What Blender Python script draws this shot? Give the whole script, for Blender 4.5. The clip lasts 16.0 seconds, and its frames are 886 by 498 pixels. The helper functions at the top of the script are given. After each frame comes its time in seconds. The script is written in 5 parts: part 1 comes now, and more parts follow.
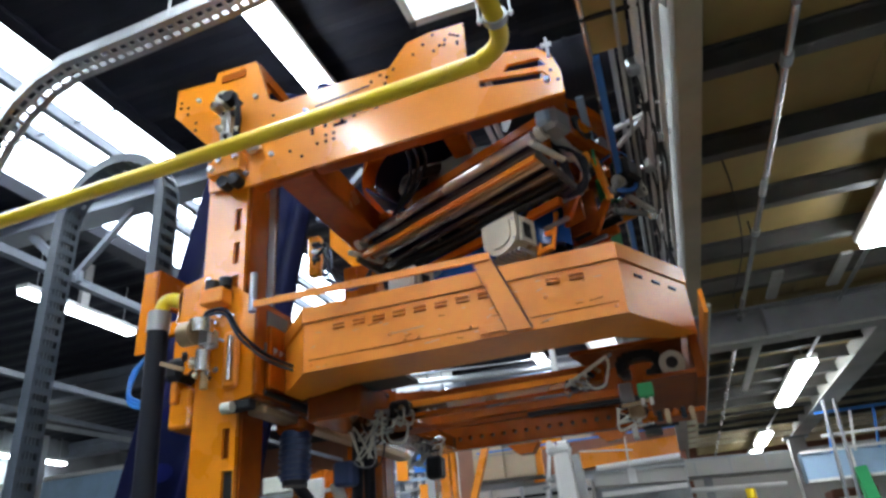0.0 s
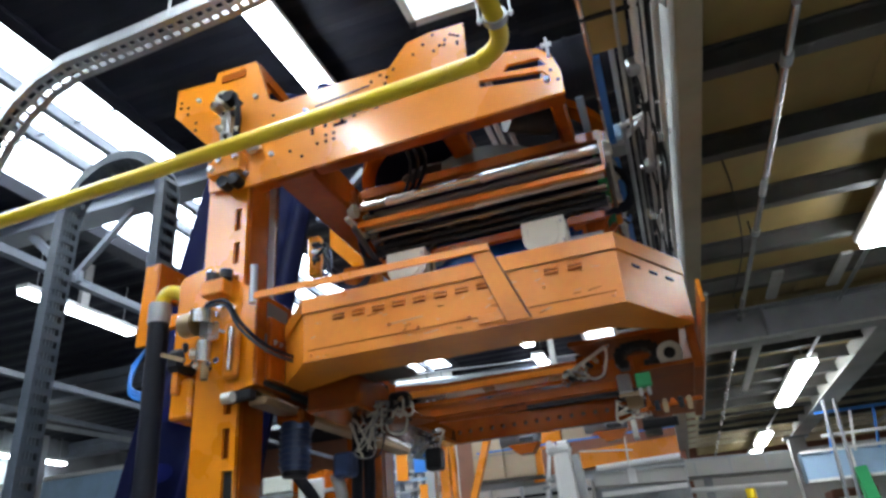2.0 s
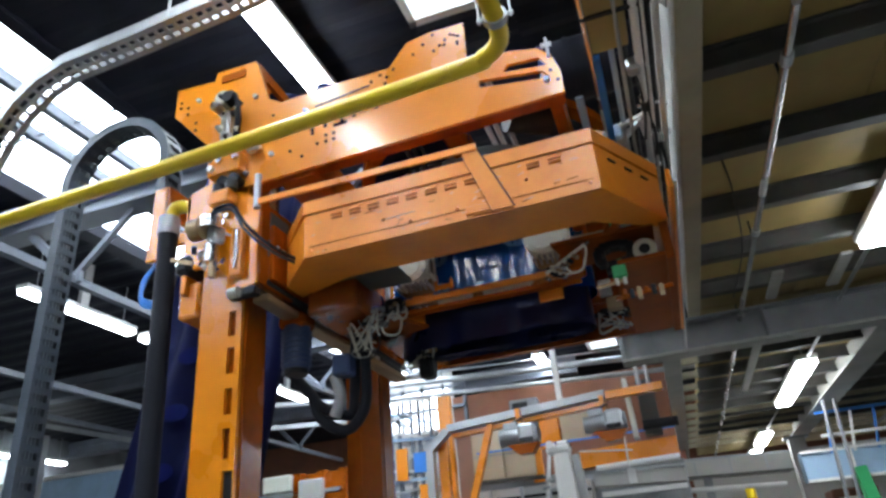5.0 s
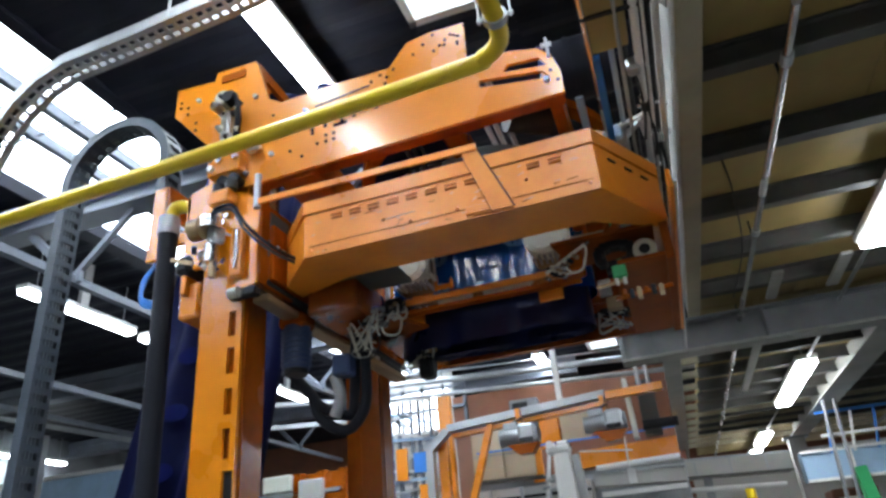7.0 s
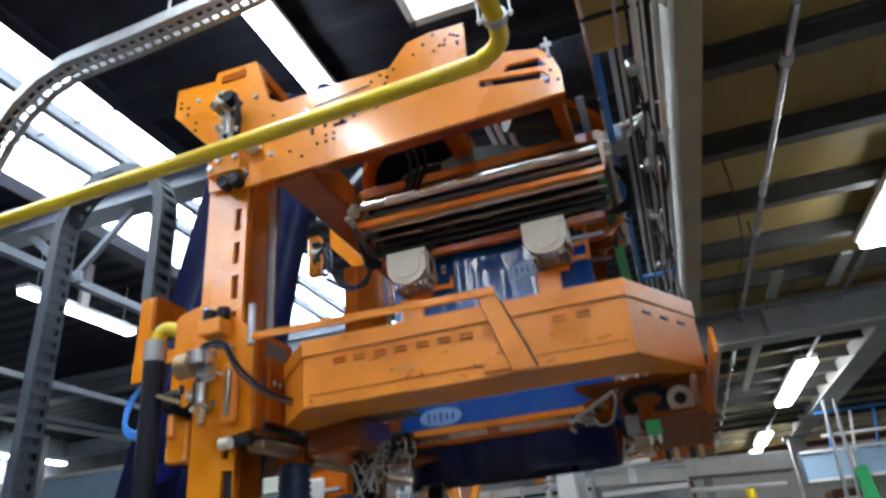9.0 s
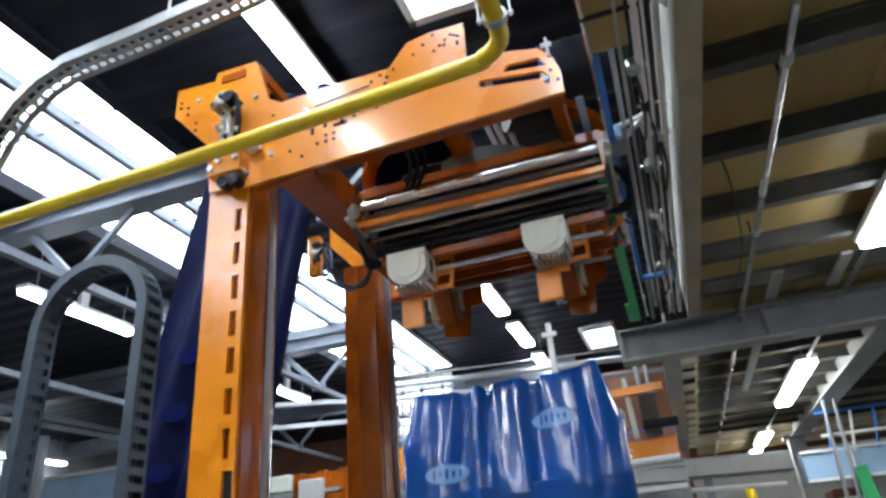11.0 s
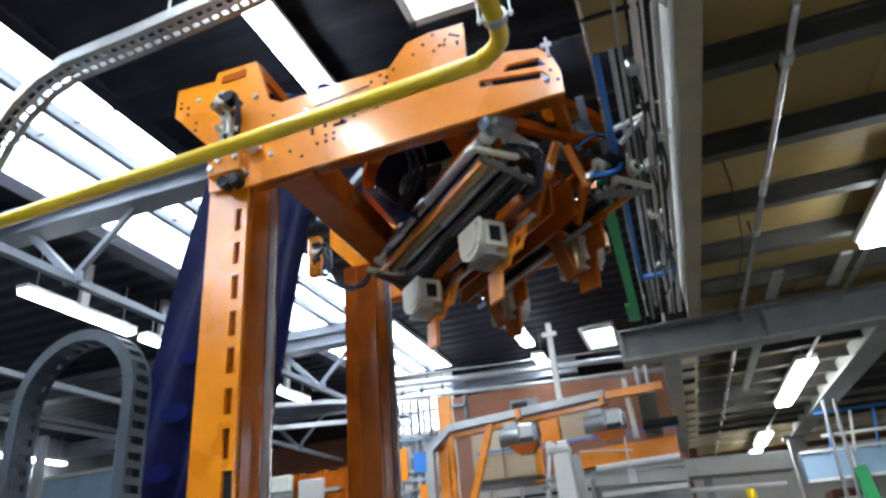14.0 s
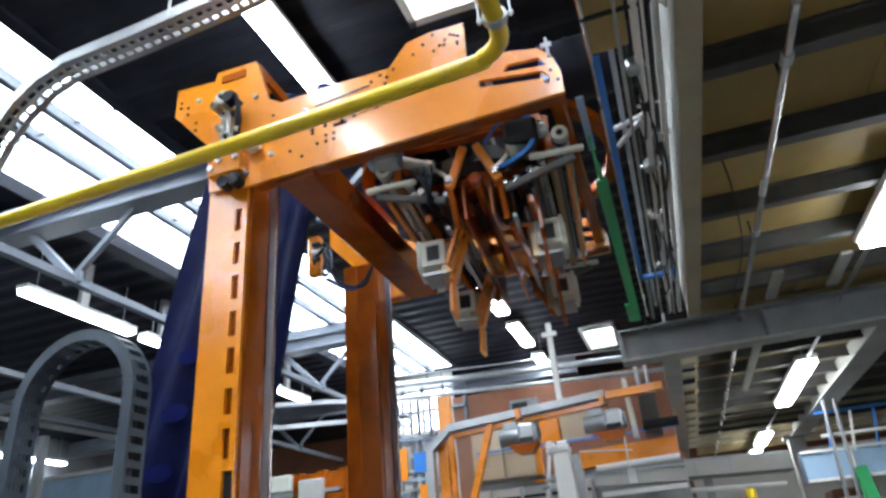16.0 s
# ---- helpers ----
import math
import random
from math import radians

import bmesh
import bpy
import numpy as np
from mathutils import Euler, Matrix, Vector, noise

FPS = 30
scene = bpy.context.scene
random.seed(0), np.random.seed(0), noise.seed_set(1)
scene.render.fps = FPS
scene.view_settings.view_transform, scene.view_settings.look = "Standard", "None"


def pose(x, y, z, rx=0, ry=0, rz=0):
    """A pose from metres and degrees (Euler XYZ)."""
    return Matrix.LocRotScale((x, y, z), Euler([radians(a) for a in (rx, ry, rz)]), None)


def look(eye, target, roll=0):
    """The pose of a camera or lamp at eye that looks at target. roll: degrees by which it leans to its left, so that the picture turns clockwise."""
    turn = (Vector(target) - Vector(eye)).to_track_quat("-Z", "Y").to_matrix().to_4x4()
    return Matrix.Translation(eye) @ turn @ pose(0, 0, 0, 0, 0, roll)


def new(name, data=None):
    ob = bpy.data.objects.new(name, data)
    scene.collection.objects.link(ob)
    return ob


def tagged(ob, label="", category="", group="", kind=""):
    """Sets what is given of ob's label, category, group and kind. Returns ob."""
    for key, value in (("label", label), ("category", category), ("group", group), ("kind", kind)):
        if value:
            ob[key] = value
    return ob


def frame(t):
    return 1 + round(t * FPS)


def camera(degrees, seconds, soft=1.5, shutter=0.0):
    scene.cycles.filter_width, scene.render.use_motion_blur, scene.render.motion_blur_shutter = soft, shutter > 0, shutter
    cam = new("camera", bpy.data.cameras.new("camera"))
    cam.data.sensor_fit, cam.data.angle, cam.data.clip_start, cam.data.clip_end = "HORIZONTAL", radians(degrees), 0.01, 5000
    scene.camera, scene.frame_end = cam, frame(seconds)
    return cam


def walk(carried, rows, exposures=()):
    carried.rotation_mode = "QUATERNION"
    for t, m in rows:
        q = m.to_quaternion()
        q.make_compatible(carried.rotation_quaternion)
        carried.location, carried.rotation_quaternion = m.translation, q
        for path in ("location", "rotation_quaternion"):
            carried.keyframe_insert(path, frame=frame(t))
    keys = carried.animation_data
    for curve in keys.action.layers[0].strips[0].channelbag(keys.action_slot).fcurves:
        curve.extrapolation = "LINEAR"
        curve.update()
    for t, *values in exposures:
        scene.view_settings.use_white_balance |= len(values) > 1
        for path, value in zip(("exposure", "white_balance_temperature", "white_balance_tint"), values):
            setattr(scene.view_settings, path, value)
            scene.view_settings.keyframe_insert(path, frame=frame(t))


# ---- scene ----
# The plan below is drawn on a grid whose unit is two thirds of a metre, with the eye at 1.6 on it;
# PLAN turns it into metres (eye 1.8 m above the hall floor).
S = 2 / 3
PLAN = Matrix.Translation((0, 0, 1.8)) @ Matrix.Scale(S, 4) @ Matrix.Translation((0, 0, -1.6))
FLOOR = -1.1

# ---- camera ----
cam = camera(66.89, 16.0, soft=2.9, shutter=0.5)
yaw, pitch = radians(-16.85), radians(25.97)
eye = Vector((0, 0, 1.8))
aim = eye + Vector((math.sin(yaw) * math.cos(pitch), math.cos(yaw) * math.cos(pitch), math.sin(pitch)))
walk(cam, [(0, look(eye, aim, -5.31)), (16.0, look(eye, aim, -5.31))], exposures=[(0, 0.72), (9.2, 0.72), (11.3, 0.9), (16.0, 0.9)])

# ---- world ----
world = bpy.data.worlds.new("world")
scene.world = world
world.use_nodes = True
wn = world.node_tree
sky = wn.nodes.new("ShaderNodeTexSky")
sky.sky_type, sky.sun_disc = "NISHITA", False
sky.sun_elevation, sky.sun_rotation = radians(38), radians(250)
wn.links.new(sky.outputs[0], wn.nodes["Background"].inputs[0])
wn.nodes["Background"].inputs[1].default_value = 0.15


# ---- mesh helpers ----
ORIGIN = {}


def at(x, y, z):
    return PLAN @ Vector((x, y, z))


def thing(name, x, y, z, label, category, group="", kind=""):
    ob = new(name)
    ob.empty_display_size = 0.1
    ob.location = at(x, y, z)
    ORIGIN[ob.name] = at(x, y, z)
    return tagged(ob, label, category, group, kind)


def part(name, bm, material, parent=None, label="", smooth=False):
    """Links a bmesh drawn on the plan as one mesh, under a thing or a part."""
    bm.transform(PLAN)
    base = ORIGIN[parent.name] if parent else Vector((0, 0, 0))
    bmesh.ops.translate(bm, verts=bm.verts, vec=-base)
    me = bpy.data.meshes.new(name)
    for f in bm.faces:
        f.smooth = smooth
    bm.to_mesh(me)
    bm.free()
    me.materials.append(material)
    if smooth:
        me.set_sharp_from_angle(angle=radians(40))
    ob = new(name, me)
    if parent:
        ob.parent = parent
    ORIGIN[ob.name] = base
    return tagged(ob, label)


def solid(name, bm, material, label, category, kind="", group="", smooth=False):
    """A thing of one mesh, its origin in the middle of its underside."""
    bm.transform(PLAN)
    lo = [min(v.co[i] for v in bm.verts) for i in range(3)]
    hi = [max(v.co[i] for v in bm.verts) for i in range(3)]
    base = Vector(((lo[0] + hi[0]) / 2, (lo[1] + hi[1]) / 2, lo[2]))
    bmesh.ops.translate(bm, verts=bm.verts, vec=-base)
    me = bpy.data.meshes.new(name)
    for f in bm.faces:
        f.smooth = smooth
    bm.to_mesh(me)
    bm.free()
    me.materials.append(material)
    if smooth:
        me.set_sharp_from_angle(angle=radians(40))
    ob = new(name, me)
    ob.location = base
    ORIGIN[ob.name] = base
    return tagged(ob, label, category, group, kind)


def B():
    return bmesh.new()


def box(bm, x0, x1, y0, y1, z0, z1, bevel=0.0, turn=None):
    m = Matrix.Translation(((x0 + x1) / 2, (y0 + y1) / 2, (z0 + z1) / 2))
    if turn is not None:
        m = m @ turn
    m = m @ Matrix.Diagonal((abs(x1 - x0), abs(y1 - y0), abs(z1 - z0), 1))
    vs = bmesh.ops.create_cube(bm, size=1, matrix=m)["verts"]
    if bevel:
        es = list({e for v in vs for e in v.link_edges})
        bmesh.ops.bevel(bm, geom=es, offset=bevel, segments=1, affect="EDGES")
    return bm


def rod(bm, a, b, r, seg=12, r2=None):
    a, b = Vector(a), Vector(b)
    m = Matrix.Translation((a + b) / 2) @ (b - a).to_track_quat("Z", "Y").to_matrix().to_4x4()
    bmesh.ops.create_cone(bm, cap_ends=True, segments=seg, radius1=r, radius2=r if r2 is None else r2, depth=(b - a).length, matrix=m)
    return bm


def bar(bm, a, b, w, h, bevel=0.0):
    """A rectangular bar from a to b; w across, h in the upright direction."""
    a, b = Vector(a), Vector(b)
    d = (b - a).normalized()
    up = Vector((0, 0, 1)) if abs(d.z) < 0.95 else Vector((0, 1, 0))
    s = d.cross(up).normalized()
    u = s.cross(d)
    turn = Matrix((s, d, u)).transposed().to_4x4()
    m = Matrix.Translation((a + b) / 2) @ turn @ Matrix.Diagonal((w, (b - a).length, h, 1))
    vs = bmesh.ops.create_cube(bm, size=1, matrix=m)["verts"]
    if bevel:
        bmesh.ops.bevel(bm, geom=list({e for v in vs for e in v.link_edges}), offset=bevel, segments=1, affect="EDGES")
    return bm


def hose(bm, pts, r, seg=8, steps=8):
    """A round hose along a smooth line through pts."""
    p = [Vector(q) for q in pts]
    p = [p[0] * 2 - p[1]] + p + [p[-1] * 2 - p[-2]]
    line = []
    for i in range(1, len(p) - 2):
        for k in range(steps):
            t = k / steps
            a, b, c, d = p[i - 1:i + 3]
            line.append(0.5 * (2 * b + (c - a) * t + (2 * a - 5 * b + 4 * c - d) * t * t + (3 * b - a - 3 * c + d) * t ** 3))
    line.append(p[-2])
    rings, n = [], None
    for i, q in enumerate(line):
        d = (line[min(i + 1, len(line) - 1)] - line[max(i - 1, 0)]).normalized()
        n = (n - d * n.dot(d)).normalized() if n else d.orthogonal().normalized()
        s = d.cross(n)
        rings.append([bm.verts.new(q + (n * math.cos(2 * math.pi * k / seg) + s * math.sin(2 * math.pi * k / seg)) * r) for k in range(seg)])
    for a, b in zip(rings, rings[1:]):
        for k in range(seg):
            bm.faces.new((a[k], a[(k + 1) % seg], b[(k + 1) % seg], b[k]))
    bm.faces.new(rings[0][::-1])
    bm.faces.new(rings[-1])
    return bm


def sheet(bm, outline, holes, lo, hi, axis="y"):
    """A flat plate cut to an outline with holes; lo to hi is its thickness along the axis."""
    from mathutils.geometry import tessellate_polygon
    loops = [outline] + list(holes)
    tri = tessellate_polygon([[Vector((u, v, 0)) for u, v in l] for l in loops])

    def place(u, v, w):
        return {"y": (u, w, v), "z": (u, v, w), "x": (w, u, v)}[axis]
    flat = [p for l in loops for p in l]
    front = [bm.verts.new(place(u, v, lo)) for u, v in flat]
    back = [bm.verts.new(place(u, v, hi)) for u, v in flat]
    for a, b, c in tri:
        bm.faces.new((front[a], front[b], front[c]))
        bm.faces.new((back[c], back[b], back[a]))
    i = 0
    for l in loops:
        n = len(l)
        for k in range(n):
            a, b = i + k, i + (k + 1) % n
            bm.faces.new((front[a], front[b], back[b], back[a]))
        i += n
    bmesh.ops.recalc_face_normals(bm, faces=bm.faces[:])
    return bm


def ring(bm, cx, cy, z0, z1, r0, r1, a0=0, a1=360, seg=64):
    n = max(3, int(seg * (a1 - a0) / 360))
    full = a1 - a0 >= 360
    rows = []
    for k in range(n if full else n + 1):
        a = radians(a0 + (a1 - a0) * k / n)
        c, s = math.cos(a), math.sin(a)
        rows.append([bm.verts.new((cx + c * r, cy + s * r, z)) for r, z in ((r0, z0), (r1, z0), (r1, z1), (r0, z1))])
    for a, b in zip(rows, rows[1:] + (rows[:1] if full else [])):
        for k in range(4):
            bm.faces.new((a[k], a[(k + 1) % 4], b[(k + 1) % 4], b[k]))
    if not full:
        bm.faces.new(rows[0])
        bm.faces.new(rows[-1][::-1])
    bmesh.ops.recalc_face_normals(bm, faces=bm.faces[:])
    return bm


# ---- materials ----
def material(name, color, rough=0.5, metal=0.0, vary=0.15, grain=14.0, bump=0.15, stain=None, glow=0.0, coat=0.0, blotch=1.6, gloss=0.5):
    """A surface with two scales of uneven colour, uneven gloss and a fine relief."""
    m = bpy.data.materials.new(name)
    m.use_nodes = True
    nt = m.node_tree
    n, link = nt.nodes, nt.links.new
    p = n["Principled BSDF"]
    p.inputs["Metallic"].default_value = metal
    p.inputs["Coat Weight"].default_value = coat
    p.inputs["Specular IOR Level"].default_value = gloss
    p.inputs["Coat Roughness"].default_value = 0.16
    if glow:
        p.inputs["Base Color"].default_value = (*color, 1)
        p.inputs["Emission Color"].default_value = (*color, 1)
        p.inputs["Emission Strength"].default_value = glow
        return m
    tc = n.new("ShaderNodeTexCoord")
    big, fine = n.new("ShaderNodeTexNoise"), n.new("ShaderNodeTexNoise")
    big.inputs["Scale"].default_value, fine.inputs["Scale"].default_value = blotch, grain
    big.inputs["Detail"].default_value, fine.inputs["Detail"].default_value = 5, 4
    link(tc.outputs["Object"], big.inputs["Vector"])
    link(tc.outputs["Object"], fine.inputs["Vector"])
    ramp = n.new("ShaderNodeValToRGB")
    dark = stain or tuple(c * (1 - 2.2 * vary) for c in color)
    ramp.color_ramp.elements[0].position, ramp.color_ramp.elements[0].color = 0.3, (*[max(c, 0) for c in dark], 1)
    ramp.color_ramp.elements[1].position, ramp.color_ramp.elements[1].color = 0.56, (*color, 1)
    link(big.outputs["Fac"], ramp.inputs["Fac"])
    mix = n.new("ShaderNodeMix")
    mix.data_type, mix.blend_type = "RGBA", "OVERLAY"
    mix.inputs["Factor"].default_value = vary
    link(ramp.outputs["Color"], mix.inputs["A"])
    link(fine.outputs["Color"], mix.inputs["B"])
    link(mix.outputs["Result"], p.inputs["Base Color"])
    rr = n.new("ShaderNodeMapRange")
    rr.inputs["To Min"].default_value, rr.inputs["To Max"].default_value = max(rough - 0.12, 0.04), min(rough + 0.14, 1)
    link(big.outputs["Fac"], rr.inputs["Value"])
    link(rr.outputs["Result"], p.inputs["Roughness"])
    if bump:
        bp = n.new("ShaderNodeBump")
        bp.inputs["Strength"].default_value, bp.inputs["Distance"].default_value = bump, 0.004
        link(fine.outputs["Fac"], bp.inputs["Height"])
        link(bp.outputs["Normal"], p.inputs["Normal"])
    return m


ORANGE = material("orange_paint", (0.84, 0.27, 0.004), 0.27, vary=0.07, grain=40, bump=0.05, stain=(0.72, 0.21, 0.002), coat=0.7, gloss=0.5)
WORN = material("worn_orange_paint", (0.83, 0.265, 0.014), 0.32, vary=0.16, grain=30, bump=0.08, stain=(0.66, 0.19, 0.01), blotch=3, gloss=0.55)
# Darker stained orange: shade of sides and undersides put into the colour.
SHADE_WORN = material("shaded_worn_orange_paint", (0.36, 0.082, 0.004), 0.22, vary=0.22, grain=24, bump=0.1, stain=(0.20, 0.04, 0.003), blotch=2.5, gloss=0.32)
YELLOW = material("yellow_pipe_paint", (0.82, 0.58, 0.015), 0.35, vary=0.08, grain=20, bump=0.08, coat=0.2)
STEEL = material("bright_steel", (0.62, 0.62, 0.62), 0.25, 1.0, vary=0.12, grain=60, bump=0.05)
DULL = material("dull_galvanised_steel", (0.46, 0.48, 0.50), 0.45, 0.7, vary=0.15, grain=40, bump=0.1)
DARK = material("black_plastic", (0.02, 0.021, 0.024), 0.45, vary=0.15, grain=30)
RUBBER = material("black_rubber_hose", (0.010, 0.012, 0.020), 0.6, vary=0.1)
GREYPL = material("grey_chain_plastic", (0.06, 0.078, 0.10), 0.45, vary=0.15, grain=30)
CREAM = material("cream_motor_cover", (0.66, 0.66, 0.57), 0.4, vary=0.06, grain=25, bump=0.05)
GREYPAINT = material("grey_steel_paint", (0.28, 0.30, 0.32), 0.5, vary=0.14, grain=18, stain=(0.16, 0.17, 0.18))
BEAMGREY = material("pale_beam_paint", (0.40, 0.40, 0.37), 0.5, vary=0.12, grain=14, stain=(0.27, 0.27, 0.24))
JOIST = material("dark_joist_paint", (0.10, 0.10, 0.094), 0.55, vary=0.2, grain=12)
# Deepest orange: dark reflections and underside shade put into the colour.
DEEP_SHADE = material("deep_shaded_orange_paint", (0.29, 0.066, 0.004), 0.2, vary=0.2, grain=24, bump=0.06, stain=(0.17, 0.035, 0.003), blotch=2, coat=0.3)
BOARD = material("tan_panel_paint", (0.50, 0.40, 0.27), 0.5, vary=0.12, grain=10, stain=(0.42, 0.33, 0.22))
# Same deep orange without gloss, shade put in for inner and rear covers.
MATT_SHADE = material("dull_shaded_orange_paint", (0.29, 0.066, 0.004), 0.5, vary=0.2, grain=24, bump=0.1, stain=(0.17, 0.036, 0.003), blotch=2.5, gloss=0.15)
TAN = material("tan_ceiling_board", (0.47, 0.335, 0.115), 0.55, vary=0.18, grain=8, stain=(0.34, 0.25, 0.09), blotch=0.8)
ROOF = material("dark_roof_sheet", (0.017, 0.018, 0.027), 0.55, vary=0.2, grain=8)
TRUSS = material("blue_grey_truss_paint", (0.16, 0.18, 0.22), 0.5, vary=0.15, grain=16)
TRUSSB = material("dark_blue_motor_paint", (0.03, 0.06, 0.16), 0.4, vary=0.15, grain=20)
WALLM = material("brown_wall_cladding", (0.24, 0.09, 0.045), 0.6, vary=0.2, grain=6, blotch=0.6)
PALEWALL = material("pale_plaster", (0.50, 0.49, 0.46), 0.7, vary=0.12, grain=6, blotch=0.5)
CONCRETE = material("concrete_floor", (0.15, 0.146, 0.138), 0.5, vary=0.15, grain=6, blotch=0.5)
GREEN = material("green_paint", (0.05, 0.48, 0.17), 0.45, vary=0.12, grain=16)
BLUEP = material("blue_paint", (0.03, 0.22, 0.70), 0.4, vary=0.12, grain=16)
NAVY = material("dark_blue_film_web", (0.002, 0.005, 0.042), 0.55, vary=0.15, grain=5, bump=0.3)
ROLLER = material("dark_steel_roller", (0.22, 0.20, 0.20), 0.28, 0.9, vary=0.15, grain=40, bump=0.05)
SLACK = material("dark_violet_film_over_rollers", (0.022, 0.014, 0.05), 0.22, vary=0.2, grain=6, bump=0.3)
HOLE = material("dark_bored_hole", (0.012, 0.010, 0.009), 0.9, gloss=0.0)
FILM = material("blue_stretch_film", (0.004, 0.075, 0.34), 0.15, vary=0.12, grain=5, bump=0.35, coat=0.5, blotch=2.5)
# Dark navy puts the shade below the carriage into the film's colour.
SHADE_FILM = material("shaded_gathered_film", (0.003, 0.008, 0.05), 0.3, vary=0.15, grain=6, bump=0.4)
SCUFF = material("rubbed_pale_paint", (0.72, 0.42, 0.20), 0.35, vary=0.2, grain=60)
PRINT = material("pale_blue_print", (0.16, 0.34, 0.66), 0.3, vary=0.05)
PALEBLUE = material("pale_blue_sheet", (0.30, 0.45, 0.62), 0.4, vary=0.1)
WHITE = material("white_paint", (0.74, 0.74, 0.72), 0.45, vary=0.08)
COPPER = material("tan_guide_rail", (0.42, 0.30, 0.17), 0.4, 0.5, vary=0.15, grain=50)
TUBE = material("fluorescent_diffuser", (0.84, 0.93, 1.0), glow=23.0)
TUBE_LOW = material("dimmer_fluorescent_diffuser", (0.90, 0.95, 1.0), glow=17.0)
DAYLIGHT = material("bright_overcast_sky", (0.82, 0.91, 1.0), glow=6.3)


def by_piece(m, spread):
    """Lightens or darkens a material from piece to piece."""
    nt = m.node_tree
    p = nt.nodes["Principled BSDF"]
    old = p.inputs["Base Color"].links[0].from_socket
    info, span, mul = nt.nodes.new("ShaderNodeObjectInfo"), nt.nodes.new("ShaderNodeMapRange"), nt.nodes.new("ShaderNodeMix")
    span.inputs["To Min"].default_value, span.inputs["To Max"].default_value = 1 - spread, 1.0
    mul.data_type, mul.blend_type = "RGBA", "MULTIPLY"
    mul.inputs["Factor"].default_value = 1.0
    nt.links.new(info.outputs["Random"], span.inputs["Value"])
    nt.links.new(old, mul.inputs["A"])
    nt.links.new(span.outputs["Result"], mul.inputs["B"])
    nt.links.new(mul.outputs["Result"], p.inputs["Base Color"])


by_piece(TAN, 0.4)

ROOF.node_tree.nodes["Principled BSDF"].inputs["Specular IOR Level"].default_value = 0.1
for dim in (RUBBER, DARK, JOIST):
    dim.node_tree.nodes["Principled BSDF"].inputs["Specular IOR Level"].default_value = 0.22
NAVY.node_tree.nodes["Principled BSDF"].inputs["Specular IOR Level"].default_value = 0.12
EDGE = material("tan_edge_paint", (0.40, 0.36, 0.25), 0.5, vary=0.12, grain=14, stain=(0.28, 0.25, 0.17))


def panes_glass():
    m = bpy.data.materials.new("skylight_glass")
    m.use_nodes = True
    p = m.node_tree.nodes["Principled BSDF"]
    p.inputs["Base Color"].default_value = (0.95, 0.98, 1, 1)
    p.inputs["Transmission Weight"].default_value = 1
    p.inputs["Roughness"].default_value = 0.05
    p.inputs["IOR"].default_value = 1.05
    return m


GLASS = panes_glass()

# ---- hall: floor, walls, roof ----
solid("floor", box(B(), -24, 26, -14, 34, FLOOR - 0.2, FLOOR), CONCRETE, "grey concrete hall floor with stains", "floor", "structure")
solid("wall_north", box(B(), -24, 26, 30.0, 30.4, FLOOR, 8.6), WALLM, "brown clad end wall of the hall", "wall", "structure")
solid("wall_south", box(B(), -24, 26, -14.4, -14.0, FLOOR, 8.6), PALEWALL, "pale plaster wall of the hall", "wall", "structure")
solid("wall_west", box(B(), -24.4, -24, -14, 30, FLOOR, 8.6), GREYPAINT, "grey clad side wall of the hall", "wall", "structure")
solid("wall_east", box(B(), 26, 26.4, -14, 30, FLOOR, 8.6), PALEWALL, "pale plaster side wall of the hall", "wall", "structure")

SKY_X0, SKY_X1 = -9.5, -6.45
DOMES = [(-2.0, -0.75, 1.0, 6.1), (-1.95, -0.9, 19.7, 21.9)]


def roof():
    """Corrugated sheets between the skylight openings."""
    bm = B()
    cells = [(-24, SKY_X0, -14, 30), (SKY_X0, SKY_X1, -14, -6), (SKY_X0, SKY_X1, 21.6, 30), (SKY_X1, -2.0, -14, 30),
             (-2.0, -0.75, -14, 1.0), (-2.0, -0.75, 6.1, 19.7), (-2.0, -0.75, 21.9, 30), (-0.9, -0.75, 19.7, 21.9), (-0.75, 26, -14, 30)]
    for x0, x1, y0, y1 in cells:
        n = max(2, int((y1 - y0) / 0.14))
        low = [0.0, 0.0, 0.035, 0.035]
        cols = []
        for i in range(n + 1):
            y = y0 + (y1 - y0) * i / n
            z = 8.0 + low[i % 4]
            cols.append([bm.verts.new((x, y, zz)) for x, zz in ((x0, z), (x1, z), (x1, z + 0.12), (x0, z + 0.12))])
        for a, b in zip(cols, cols[1:]):
            for k in range(4):
                bm.faces.new((a[k], b[k], b[(k + 1) % 4], a[(k + 1) % 4]))
        bm.faces.new(cols[0])
        bm.faces.new(cols[-1][::-1])
    bmesh.ops.recalc_face_normals(bm, faces=bm.faces[:])
    return bm


solid("ceiling", roof(), ROOF, "dark corrugated steel roof seen from inside", "roof", "structure")
solid("backdrop", box(B(), -26, 28, -16, 32, 11.0, 11.1), DAYLIGHT, "bright white overcast sky above the skylights", "sky", "structure")

strip = thing("window_1", (SKY_X0 + SKY_X1) / 2, 8, 8.0, "long roof skylight with dark glazing bars", "skylight", kind="structure")
for x, w in ((-9.5, 0.16), (-8.02, 0.06), (-7.34, 0.06), (-6.38, 0.10)):
    part("glazing_bar", box(B(), x - w, x + w, -6, 21.6, 7.86 if w > 0.1 else 7.95, 8.14, 0.01), TRUSS if w < 0.1 else ROOF, strip)
for y in range(-6, 22, 3):
    part("crossbar", box(B(), SKY_X0, SKY_X1, y - 0.012, y + 0.012, 8.02, 8.06), TRUSS, strip)
